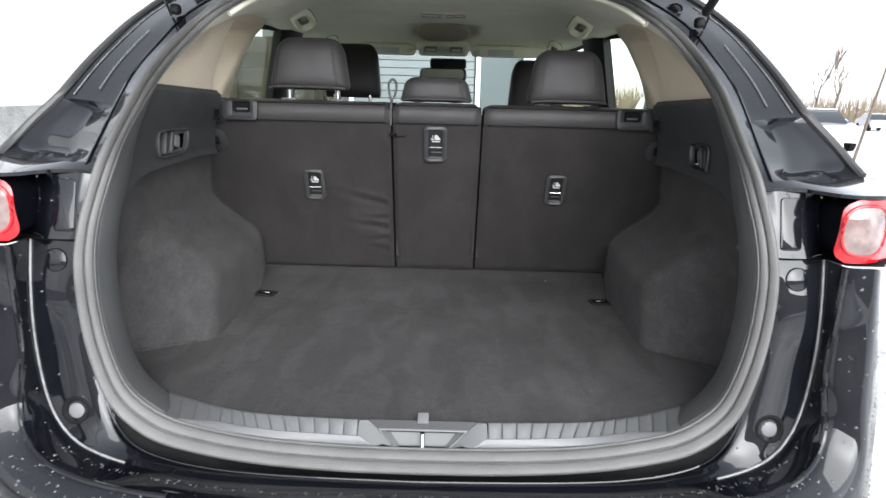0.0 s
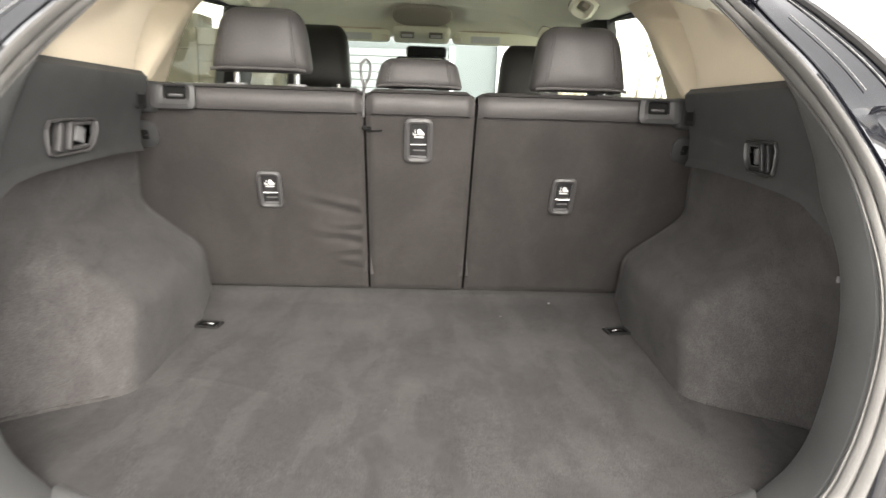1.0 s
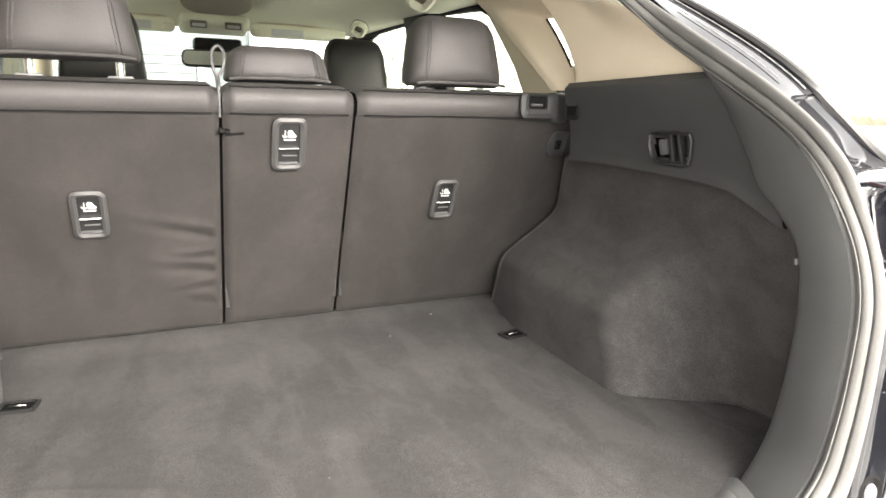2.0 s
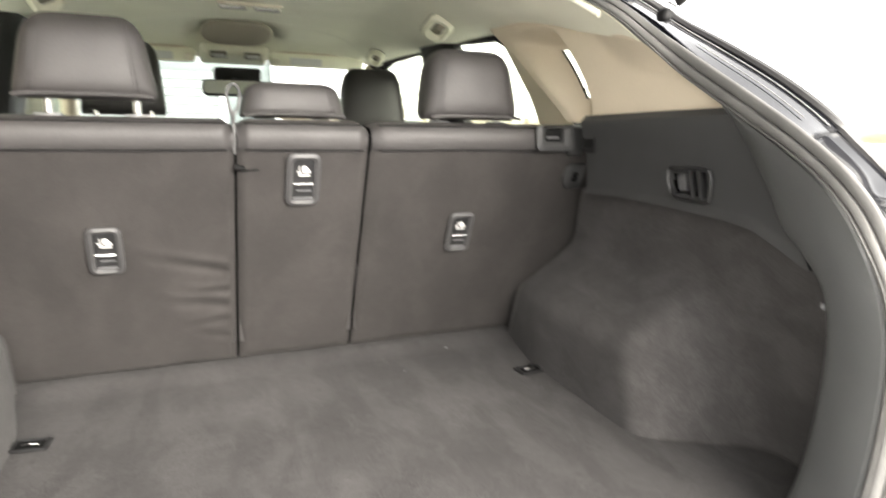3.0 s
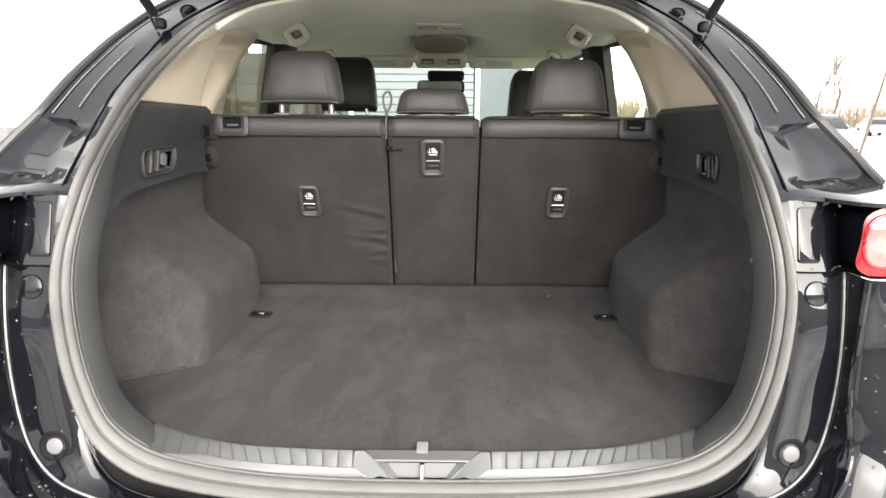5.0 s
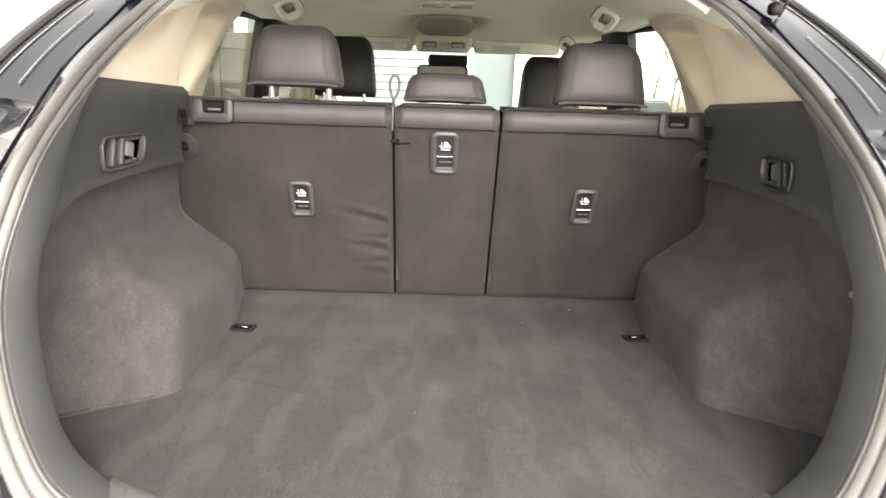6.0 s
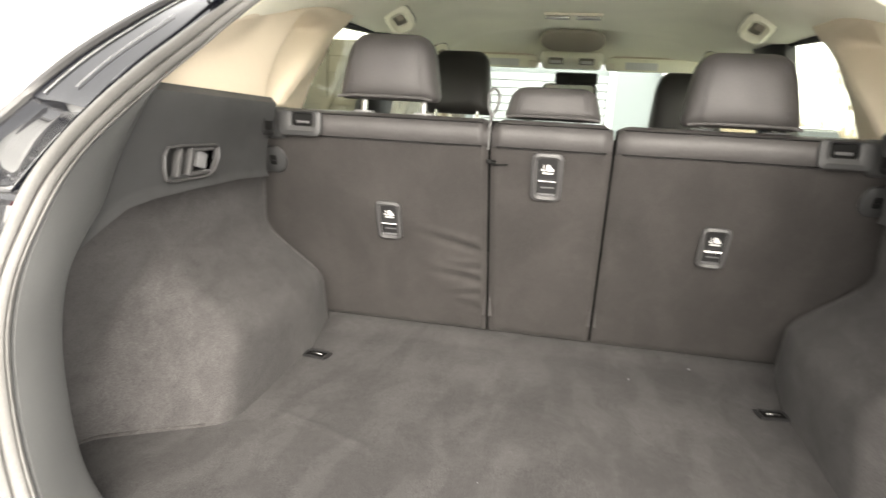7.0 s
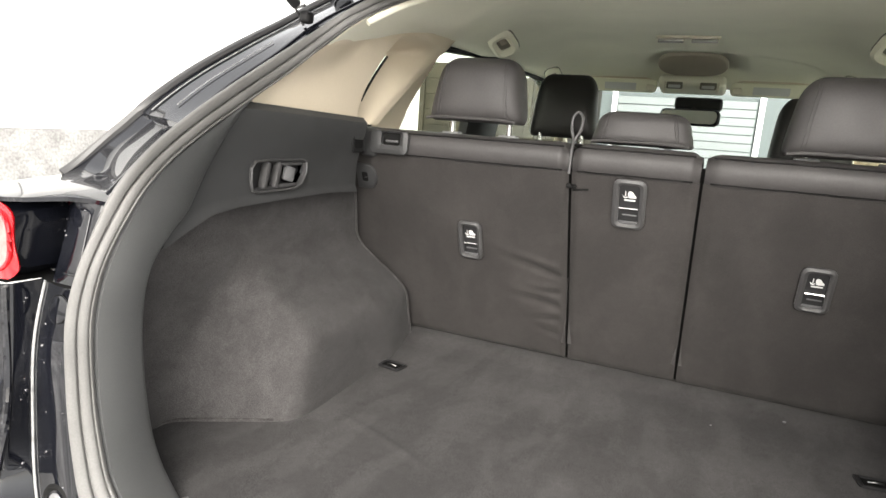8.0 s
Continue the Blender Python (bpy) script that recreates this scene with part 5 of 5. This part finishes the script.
part("stem", tube([(0.01, 2.42, 1.45), (0.01, 2.37, 1.42)], 0.012, 10), MATT_BLACK, rear_mirror)
mm = Matrix.Translation((-0.002, 2.34, 1.402)) @ Matrix.Rotation(radians(90), 4, "X") @ Matrix.Rotation(radians(-14), 4, "Y") @ Matrix.Rotation(radians(-7), 4, "X")
part("housing", slab(rounded(0.245, 0.068, 0.024), 0.02, mm @ Matrix.Translation((0, 0, -0.012)), 0.006), MATT_BLACK, rear_mirror)
part("glass", slab(rounded(0.228, 0.053, 0.02), 0.001, mm @ Matrix.Translation((0, 0, 0.0085))), MIRROR, rear_mirror, "reflecting mirror glass")


def build_front_seat(x, z0, z1):
    seat = thing("front_seat", "black leatherette front seat seen past the rear headrests", "car seat", "front seats")
    rows = []
    for i in range(14):
        v = i / 13
        z = 0.75 + (1.27 - 0.75) * v
        w = 0.25 - 0.06 * v ** 2
        y = 1.55 + 0.16 * (1 - v)
        rows.append([(x + w * math.copysign(abs(math.cos(t)) ** 0.5, math.cos(t)), y + 0.07 * math.copysign(abs(math.sin(t)) ** 0.6, math.sin(t)), z) for t in [6.28319 * k / 24 for k in range(24)]])
    bm = sheet(rows, closed=True)
    bm.faces.new([bm.verts.new(p) for p in rows[-1]])
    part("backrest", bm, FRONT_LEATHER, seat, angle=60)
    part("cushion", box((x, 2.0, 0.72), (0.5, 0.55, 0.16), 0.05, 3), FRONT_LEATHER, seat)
    part("base", box((x, 2.0, 0.48), (0.4, 0.45, 0.36), 0.03), DARK_PLASTIC, seat)
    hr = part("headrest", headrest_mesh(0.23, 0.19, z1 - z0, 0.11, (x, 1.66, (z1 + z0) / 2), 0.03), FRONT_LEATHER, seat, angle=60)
    for k in (-0.072, 0.072):
        part("post", tube([(x + k, 1.63, 1.2), (x + k, 1.63, 1.31)], 0.007, 10), STEEL, hr)


build_front_seat(-0.362, 1.285, 1.498)
build_front_seat(0.39, 1.235, 1.452)

wheel = thing("steering_wheel", "black steering wheel just above the dashboard", "steering wheel")
mw = Matrix.Translation((-0.37, 2.42, 1.02)) @ Matrix.Rotation(radians(66), 4, "X")
part("wheel_rim", tube([mw @ Vector((0.185 * math.cos(6.28319 * k / 40), 0.185 * math.sin(6.28319 * k / 40), 0)) for k in range(40)], 0.015, 10, closed=True), FRONT_LEATHER, wheel)
part("hub", slab(rounded(0.16, 0.12, 0.04), 0.03, mw @ Matrix.Translation((0, 0, -0.015)), 0.01), DARK_PLASTIC, wheel)
for a in (0, 180, 270):
    part("spoke", tube([mw @ Vector((0.06 * math.cos(radians(a)), 0.06 * math.sin(radians(a)), 0)), mw @ Vector((0.18 * math.cos(radians(a)), 0.18 * math.sin(radians(a)), 0))], 0.014, 8), DARK_PLASTIC, wheel)
part("column", tube([mw @ Vector((0, 0, -0.01)), mw @ Vector((0, 0, -0.3))], 0.035, 12), DARK_PLASTIC, wheel)

dash = thing("dashboard", "black dashboard under the windscreen", "dashboard")
rows = [[(u * 0.7, y, z + (0.03 if abs(u + 0.52) < 0.3 else 0) ) for u in [k / 12 - 1 for k in range(25)]] for y, z in ((2.62, 0.5), (2.56, 0.85), (2.6, 0.98), (2.75, 1.02), (3.0, 1.03), (3.3, 1.03))]
part("top", sheet(rows, thick=0.01), DARK_PLASTIC, dash)

cabin_floor = part("cabin_floor", box((0, 1.85, 0.318), (1.6, 2.4, 0.004)), CARPET)
tagged(cabin_floor, "dark carpet of the cabin floor", "floor", kind="structure")

rows = [[(u * (0.6 + 0.12 * i / 10), 2.42 + 0.88 * i / 10 - 0.06 * u * u, 1.505 - 0.46 * i / 10) for u in [k / 8 - 1 for k in range(17)]] for i in range(11)]
ws = part("window_front", sheet(rows, thick=0.004), CLEAR)
ws.visible_shadow = False
tagged(ws, "clear windscreen", "window", kind="structure")


def build_side_window(s):
    def glass_x(z):
        return 0.675 - 0.18 * (z - 1.25)
    rows = [[(s * glass_x(z), 0.82 + (z - 1.27) * 1.35 + (1.5 - 0.82 - (z - 1.27) * 1.35) * k / 3, z) for k in range(4)] for z in (1.24, 1.33, 1.43, 1.54)]
    g = part("window_rear_door", sheet(rows, thick=0.003), TINTED)
    g.visible_shadow = False
    tagged(g, "tinted rear door window", "window", kind="structure")
    rows = [[(s * glass_x(z), y, z) for y in (1.74, 2.1, 2.45, 2.75 + (1.54 - z) * 1.2)] for z in (1.24, 1.33, 1.43, 1.54)]
    g = part("window_front_door", sheet(rows, thick=0.003), TINTED)
    g.visible_shadow = False
    tagged(g, "clear front door window", "window", kind="structure")
    rows = [[(s * (glass_x(z) - 0.02), 1.48, z), (s * (glass_x(z) - 0.045), 1.52, z), (s * (glass_x(z) - 0.05), 1.7, z), (s * (glass_x(z) - 0.02), 1.75, z), (s * (glass_x(z) + 0.01), 1.75, z), (s * (glass_x(z) + 0.01), 1.48, z)] for z in (0.6, 0.9, 1.25, 1.35, 1.45, 1.56)]
    p = part("door_pillar", sheet(rows, closed=True), MATT_BLACK)
    tagged(p, "black centre door pillar", "pillar", kind="structure")
    p = part("door_frame", tube([(s * 0.675, 0.82, 1.25), (s * 0.662, 0.96, 1.36), (s * 0.645, 1.12, 1.475), (s * 0.628, 1.22, 1.52), (s * 0.622, 1.5, 1.535), (s * 0.622, 2.3, 1.525), (s * 0.62, 2.5, 1.46)], 0.012, 8), MATT_BLACK)
    tagged(p, "black upper door frame", "door frame", kind="structure")
    p = part("front_pillar", tube([(s * 0.6, 2.4, 1.5), (s * 0.66, 2.85, 1.28), (s * 0.71, 3.25, 1.06)], 0.035, 10), BEIGE)
    tagged(p, "pale trim of the windscreen pillar", "pillar", kind="structure")
    rows = [[(s * (0.66 - 0.03 * math.sin(3 * k / 6)), y, 0.4 + (1.255 - 0.4) * k / 6) for y in (0.98, 1.3, 1.65, 2.0, 2.4, 2.8, 3.2)] for k in range(7)]
    p = part("door_card", sheet(rows, thick=0.01), MATT_BLACK)
    tagged(p, "black inner door panel", "door", kind="structure")


for s in SIDES:
    build_side_window(s)


# ---- tailgate and struts ----
def build_tailgate():
    gate = thing("tailgate", "raised black tailgate hung from the rear roof edge", "tailgate")
    prof = [(0.7, 1.63), (0.6, 1.595), (0.52, 1.566), (0.45, 1.556), (0.36, 1.59), (0.2, 1.665), (-0.1, 1.785), (-0.35, 1.89), (-0.42, 1.96), (-0.4, 2.02), (-0.1, 1.91), (0.3, 1.76), (0.62, 1.68), (0.76, 1.66)]
    rows = []
    for k in range(41):
        u = k / 20 - 1
        droop = 0.008 * abs(u) ** 4
        end = 0.0 if abs(u) < 0.93 else (abs(u) - 0.93) / 0.07
        cy, cz = 0.2, 1.74
        rows.append([(u * along([(-0.42, 0.62), (-0.2, 0.68), (0.1, 0.72), (0.3, 0.71), (0.38, 0.67), (0.45, 0.6), (0.76, 0.56)], y), y + (cy - y) * 0.12 * end, z - droop + (cz - z) * 0.35 * end) for y, z in prof])
    part("inner_panel", sheet(rows, closed=True), DARK_PLASTIC, gate, "black plastic inner tailgate lining")
    part("latch_trim", box((0.34, 0.5, 1.565), (0.1, 0.05, 0.02), 0.004), DARK_PLASTIC, gate)
    for s in SIDES:
        part("hinge_cover", box((s * 0.33, 0.62, 1.6), (0.06, 0.1, 0.025), 0.005), PAINT, gate)


build_tailgate()


def build_strut(s):
    st = thing("gas_strut", "black gas strut holding the tailgate up", "gas strut", "tailgate struts")
    a, b = Vector((s * 0.6, 0.515, 1.484)), Vector((s * 0.563, -0.105, 1.776))
    part("cylinder", tube([a.lerp(b, 0.06), a.lerp(b, 0.62)], 0.0105, 12), DARK_PLASTIC, st)
    part("rod", tube([a.lerp(b, 0.6), a.lerp(b, 1.0)], 0.006, 10), STEEL, st)
    part("ball_joint", box(a, (0.022, 0.026, 0.024), 0.008, 3), MATT_BLACK, st)
    part("clip", tube([a + Vector((s * 0.016, 0.012, -0.012)), a + Vector((s * 0.016, -0.014, 0.014)), a + Vector((s * -0.01, -0.02, 0.018))], 0.003, 8), DULL_STEEL, st)


for s in SIDES:
    build_strut(s)


# ---- surroundings ----
def ground_z(x, y):
    return -0.04 * max(0, min(x - 4, 25))


rows = []
steps = [-400, -150, -60, -30, -20, -14, -10, -8, -6, -4, -2, 0, 2, 4, 6, 8, 10, 14, 20, 30, 45, 64, 150, 400]
for y in steps:
    rows.append([(x, y, ground_z(x, y) + (0.03 * noise.noise((x * 0.9, y * 0.9, 0)) if x > 6 or y > 12 else -0.01)) for x in steps])
ground = part("ground", sheet(rows), SNOW)
tagged(ground, "trodden grey-white snow over the parking lot", "ground", kind="structure")


# lane added round the car for reflections in paint and light bounced upward
rows = [[(x + 0.5 * noise.noise((x, y * 0.4, 3)), y, 0.006 + ground_z(x, y) + 0.004 * noise.noise((x, y, 7))) for x in (-6.6, -4.5, -3, -1.5, 0, 1.5, 3, 4.6)] for y in [-14 + 1.3 * k for k in range(17)]]
lane = part("road", sheet(rows), SLUSH)
tagged(lane, "wet slushy lane added for reflections and bounced light", "road", kind="structure")


def build_white_building():
    b = thing("white_building", "long white clad building on a concrete plinth", "building")
    part("plinth", box((-7.7, 4, 0.45), (0.6, 50, 0.9), 0.02), CONCRETE, b, "rough grey concrete plinth")
    for k in range(10):
        part("panel", box((-7.65, -18.5 + 5 * k, 3.4), (0.5, 4.97, 5.0), 0.01), CLADDING, b)
    part("roof", box((-10, 4, 5.95), (5.5, 50, 0.12), 0.02), CONCRETE, b)


build_white_building()


def build_front_building():
    b = thing("pale_building", "pale blue-grey building with a white slatted shutter", "building")
    y = 13.0
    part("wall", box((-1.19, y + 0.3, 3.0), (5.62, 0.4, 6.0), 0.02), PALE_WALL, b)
    part("corner_post", box((1.69, y + 0.1, 3.0), (0.14, 0.3, 6.0), 0.01), CLADDING, b)
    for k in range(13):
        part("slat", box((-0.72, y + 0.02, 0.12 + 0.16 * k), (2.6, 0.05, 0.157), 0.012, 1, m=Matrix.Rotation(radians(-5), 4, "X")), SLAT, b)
    part("shutter_frame", box((0.66, y + 0.02, 1.1), (0.1, 0.12, 2.2), 0.01), CLADDING, b)
    part("shutter_frame", box((-2.08, y + 0.02, 1.1), (0.1, 0.12, 2.2), 0.01), CLADDING, b)


build_front_building()


def build_rear_row():
    # unseen building added behind the viewer, giving the black paint something to mirror
    b = thing("low_building", "unseen low grey building added for the paint to mirror", "building")
    part("wall", box((4, -26, 2.2), (60, 0.5, 4.4), 0.02), RENDER, b)
    part("roof", box((4, -28, 4.5), (61, 5, 0.2), 0.02), CONCRETE, b)


RENDER = material("pale_rendered_wall", (0.36, 0.345, 0.32), 0.9, grain=0.15, grain_scale=12, stain=0.2, stain_scale=0.6)
build_rear_row()


def build_timber():
    t = thing("timber_stack", "tall weathered timber crates stacked on the snow", "crates")
    for c, (x, y, w) in enumerate(((-4.03, 9.4, 1.45), (-2.65, 8.9, 1.29), (-1.87, 9.2, 0.24))):
        high = (2.3, 2.06, 2.05)[c]
        for k in range(9):
            part("plank", box((x, y, (k + 0.5) * high / 9), (w, 0.06, high / 9 - 0.003), 0.003, 1), TIMBER, t)
        for dx in (-0.46 * w, 0.0, 0.46 * w):
            part("batten", box((x + dx, y - 0.06, high / 2), (0.09, 0.05, high), 0.006, 1), TIMBER, t)
        part("back_board", box((x, y + 0.3, high / 2), (w, 0.5, high), 0.01, 1), TIMBER, t)
        part("brace", box((x, y - 0.09, high / 2), (0.09, 0.03, high), 0.004, 1, m=Matrix.Rotation(math.atan(0.7 * w / high), 4, "Y")), TIMBER, t)


build_timber()


def build_tree(x, y, h, seed):
    rnd = random.Random(seed)
    t = thing("bare_tree", "leafless tree with fine upright twigs", "tree", "bare trees")
    base = Vector((x, y, ground_z(x, y) - 0.1))
    def limb(p, d, length, r, depth, verts, faces):
        pts = [p]
        for k in range(3):
            d = (d + Vector((rnd.uniform(-1, 1), rnd.uniform(-1, 1), rnd.uniform(-0.2, 0.6))) * 0.14).normalized()
            pts.append(pts[-1] + d * length / 3)
        n0 = len(verts)
        for k, q in enumerate(pts):
            rr = r * (1 - 0.2 * k)
            side = d.cross(Vector((0.3, 0.2, 1))).normalized()
            up = side.cross(d)
            for a in range(4):
                verts.append(q + side * rr * math.cos(a * 1.5708) + up * rr * math.sin(a * 1.5708))
        for k in range(3):
            for a in range(4):
                faces.append((n0 + k * 4 + a, n0 + k * 4 + (a + 1) % 4, n0 + k * 4 + 4 + (a + 1) % 4, n0 + k * 4 + 4 + a))
        if depth < 4:
            for k in range(4 if depth else 7):
                at = pts[rnd.randint(1, 3)]
                nd = (d + Vector((rnd.uniform(-1, 1), rnd.uniform(-1, 1), rnd.uniform(0.0, 0.9))) * 0.75).normalized()
                limb(at, nd, length * rnd.uniform(0.5, 0.72), r * 0.55, depth + 1, verts, faces)
    trunk_pts = [base, base + Vector((0.05, 0, h * 0.15)), base + Vector((0, 0.06, h * 0.3)), base + Vector((0.08, 0.02, h * 0.45))]
    part("trunk", tube(trunk_pts, [h * 0.022, h * 0.018, h * 0.015, h * 0.012], 9), BARK, t)
    verts, faces = [], []
    for k in range(4):
        limb(trunk_pts[3] if k < 3 else trunk_pts[2], Vector((rnd.uniform(-0.5, 0.5), rnd.uniform(-0.5, 0.5), 1)).normalized(), h * 0.3, h * 0.009, 1, verts, faces)
    me = bpy.data.meshes.new("crown")
    me.from_pydata(verts, [], faces)
    me.materials.append(BARK)
    ob = new("crown", me)
    ob.parent = t


for k, (x, y, h) in enumerate(((13.5, 39, 6.0), (16.5, 44, 6.5), (27, 44, 6.0), (45, 60, 8), (52, 50, 8), (20, 52, 7), (36, 62, 8), (60, 60, 9))):
    build_tree(x, y, h, k)


def build_brush():
    rnd = random.Random(5)
    verts, faces = [], []
    for k in range(14000):
        a = rnd.random()
        x, y = -6 + 140 * a, 86 - 20 * a + rnd.uniform(-6, 8)
        h = rnd.uniform(1.6, 5.2) * rnd.random() ** 0.4 * (0.8 + 0.5 * noise.noise((x * 0.15, 0, 0)))
        z = ground_z(x, y)
        dx, dy = rnd.uniform(-0.5, 0.5), rnd.uniform(-0.5, 0.5)
        w = rnd.uniform(0.02, 0.06)
        n = len(verts)
        verts += [(x - w, y, z), (x + w, y, z), (x + w * 0.3 + dx, y + dy, z + h), (x - w * 0.3 + dx, y + dy, z + h)]
        faces.append((n, n + 1, n + 2, n + 3))
    me = bpy.data.meshes.new("brushwood")
    me.from_pydata(verts, [], faces)
    me.materials.append(BRUSH)
    ob = new("brushwood", me)
    tagged(ob, "brown leafless brushwood along the edge of the lot", "brush", kind="stuff")


build_brush()


def build_parked(x, y, turn, paint, label):
    c = thing("parked_car", label, "car", "parked cars")
    z = ground_z(x, y)
    m = Matrix.Translation((x, y, z)) @ Matrix.Rotation(radians(turn), 4, "Z")
    side = [(-2.1, 0.35), (-2.15, 0.7), (-1.95, 0.92), (-1.0, 1.0), (1.2, 1.02), (1.95, 0.98), (2.1, 0.8), (2.1, 0.4)]
    rows = [[m @ Vector((px, w, pz if abs(w) < 0.8 else pz * 0.97)) for px, pz in side] for w in (-0.88, -0.8, 0, 0.8, 0.88)]
    bm = sheet(rows)
    for r in (rows[0], rows[-1]):
        bm.faces.new([bm.verts.new(p) for p in r])
    part("body", bm, paint, c)
    cabin = [(-1.05, 0.98), (-0.35, 1.42), (0.2, 1.48), (1.0, 1.45), (1.75, 1.0)]
    rows = [[m @ Vector((px, w * (1 if pz < 1.1 else 0.82), pz)) for px, pz in cabin] for w in (-0.75, 0.75)]
    bm = sheet(rows)
    for r in (rows[0], rows[-1]):
        bm.faces.new([bm.verts.new(p) for p in r])
    part("cabin", bm, CAR_GLASS, c)
    part("roof", slab([(-0.3, -0.6), (1.0, -0.6), (1.0, 0.6), (-0.3, 0.6)], 0.03, m @ Matrix.Translation((0, 0, 1.46)), 0.01), paint, c)
    for wx in (-1.3, 1.3):
        for wy in (-0.82, 0.82):
            mm_ = m @ Matrix.Translation((wx, wy, 0.31)) @ Matrix.Rotation(radians(90), 4, "X")
            part("wheel", slab([(0.31 * math.cos(k * 0.3927), 0.31 * math.sin(k * 0.3927)) for k in range(16)], 0.2, mm_ @ Matrix.Translation((0, 0, -0.1)), 0.02), BLACK_RUBBER, c)


CAR_GLASS = material("parked_car_glass", (0.03, 0.035, 0.04), 0.08, spec=0.6, stain=0.1)
BLUE = material("blue_paint", (0.06, 0.16, 0.36), 0.25, coat=1.0, stain=0.15, stain_scale=2)
WHITE = material("white_paint", (0.75, 0.76, 0.77), 0.3, coat=1.0, stain=0.05)
SILVER = material("silver_paint", (0.4, 0.42, 0.44), 0.3, metal=0.5, coat=1.0, stain=0.08)
for k in range(8):
    paint, word = ((SILVER, "silver"), (BLUE, "blue"), (WHITE, "white"), (SILVER, "silver"), (WHITE, "white"))[k % 5]
    build_parked(30 + 3.6 * k, 56 - 0.6 * k, 75, paint, word + " parked car dusted with snow in a row")
for k in range(3):
    build_parked(8.4 + 2.9 * k, 24.5 - 0.4 * k, 80, (WHITE, SILVER, WHITE)[k], ("white", "silver", "white")[k] + " parked car with a snowy bonnet")

pole = thing("utility_pole", "slim wooden utility pole beside the lot", "pole")
part("shaft", tube([(40.5, 52, -1.1), (40.6, 52, 8.5)], [0.16, 0.11], 8), BARK, pole)
pole = thing("utility_pole", "leaning grey wooden pole beside the lot", "pole")
part("shaft", tube([(11.6, 17, -0.4), (12.2, 17, 3.1)], [0.045, 0.03], 8), BARK, pole)


# ---- water drops on the bumper ----
def build_drops():
    rnd = random.Random(11)
    target = {o: o.matrix_world.copy() for o in car.children if o.name.startswith(("bumper_skin", "tailgate_flange", "quarter_flange", "lamp_pocket"))}
    verts, faces = [], []
    for ob in target:
        me = ob.data
        tri = [(p.center.copy(), p.normal.copy(), p.area) for p in me.polygons if p.center.y < 0.13 and 0.6 < p.center.z < 1.24]
        low = ob.name.startswith("bumper_skin")
        if not tri:
            continue
        weights = [a * (5 if c.z < 0.72 and low else 0.02 if c.z < 0.72 else 1) * (1 if n.z > -0.2 else 0.1) for c, n, a in tri]
        for c, n, _ in rnd.choices(tri, weights, k=1500 if low else 45):
            if n.y > 0.3:
                continue
            side = n.orthogonal().normalized()
            up = n.cross(side)
            at = c + side * rnd.uniform(-0.006, 0.006) + up * rnd.uniform(-0.006, 0.006)
            r = rnd.choice((0.0008, 0.001, 0.0013, 0.0018, 0.0026)) * rnd.uniform(0.8, 1.2)
            e = rnd.uniform(0.8, 1.5)
            n0 = len(verts)
            for ring_r, h in ((1.0, -0.1), (0.75, 0.38), (0.3, 0.55)):
                for k in range(7):
                    t = 6.28319 * k / 7
                    verts.append(at + side * r * ring_r * math.cos(t) * e + up * r * ring_r * math.sin(t) + n * r * h)
            for lv in range(2):
                for k in range(7):
                    q = (k + 1) % 7
                    faces.append((n0 + lv * 7 + k, n0 + lv * 7 + q, n0 + lv * 7 + 7 + q, n0 + lv * 7 + 7 + k))
            faces.append(tuple(n0 + 14 + k for k in range(7)))
    me = bpy.data.meshes.new("water_drops")
    me.from_pydata(verts, [], faces)
    me.materials.append(WATER)
    smooth(me, 80)
    tagged(new("water_drops", me), "water drops beaded on the black paint", "water drops", kind="stuff")


build_drops()
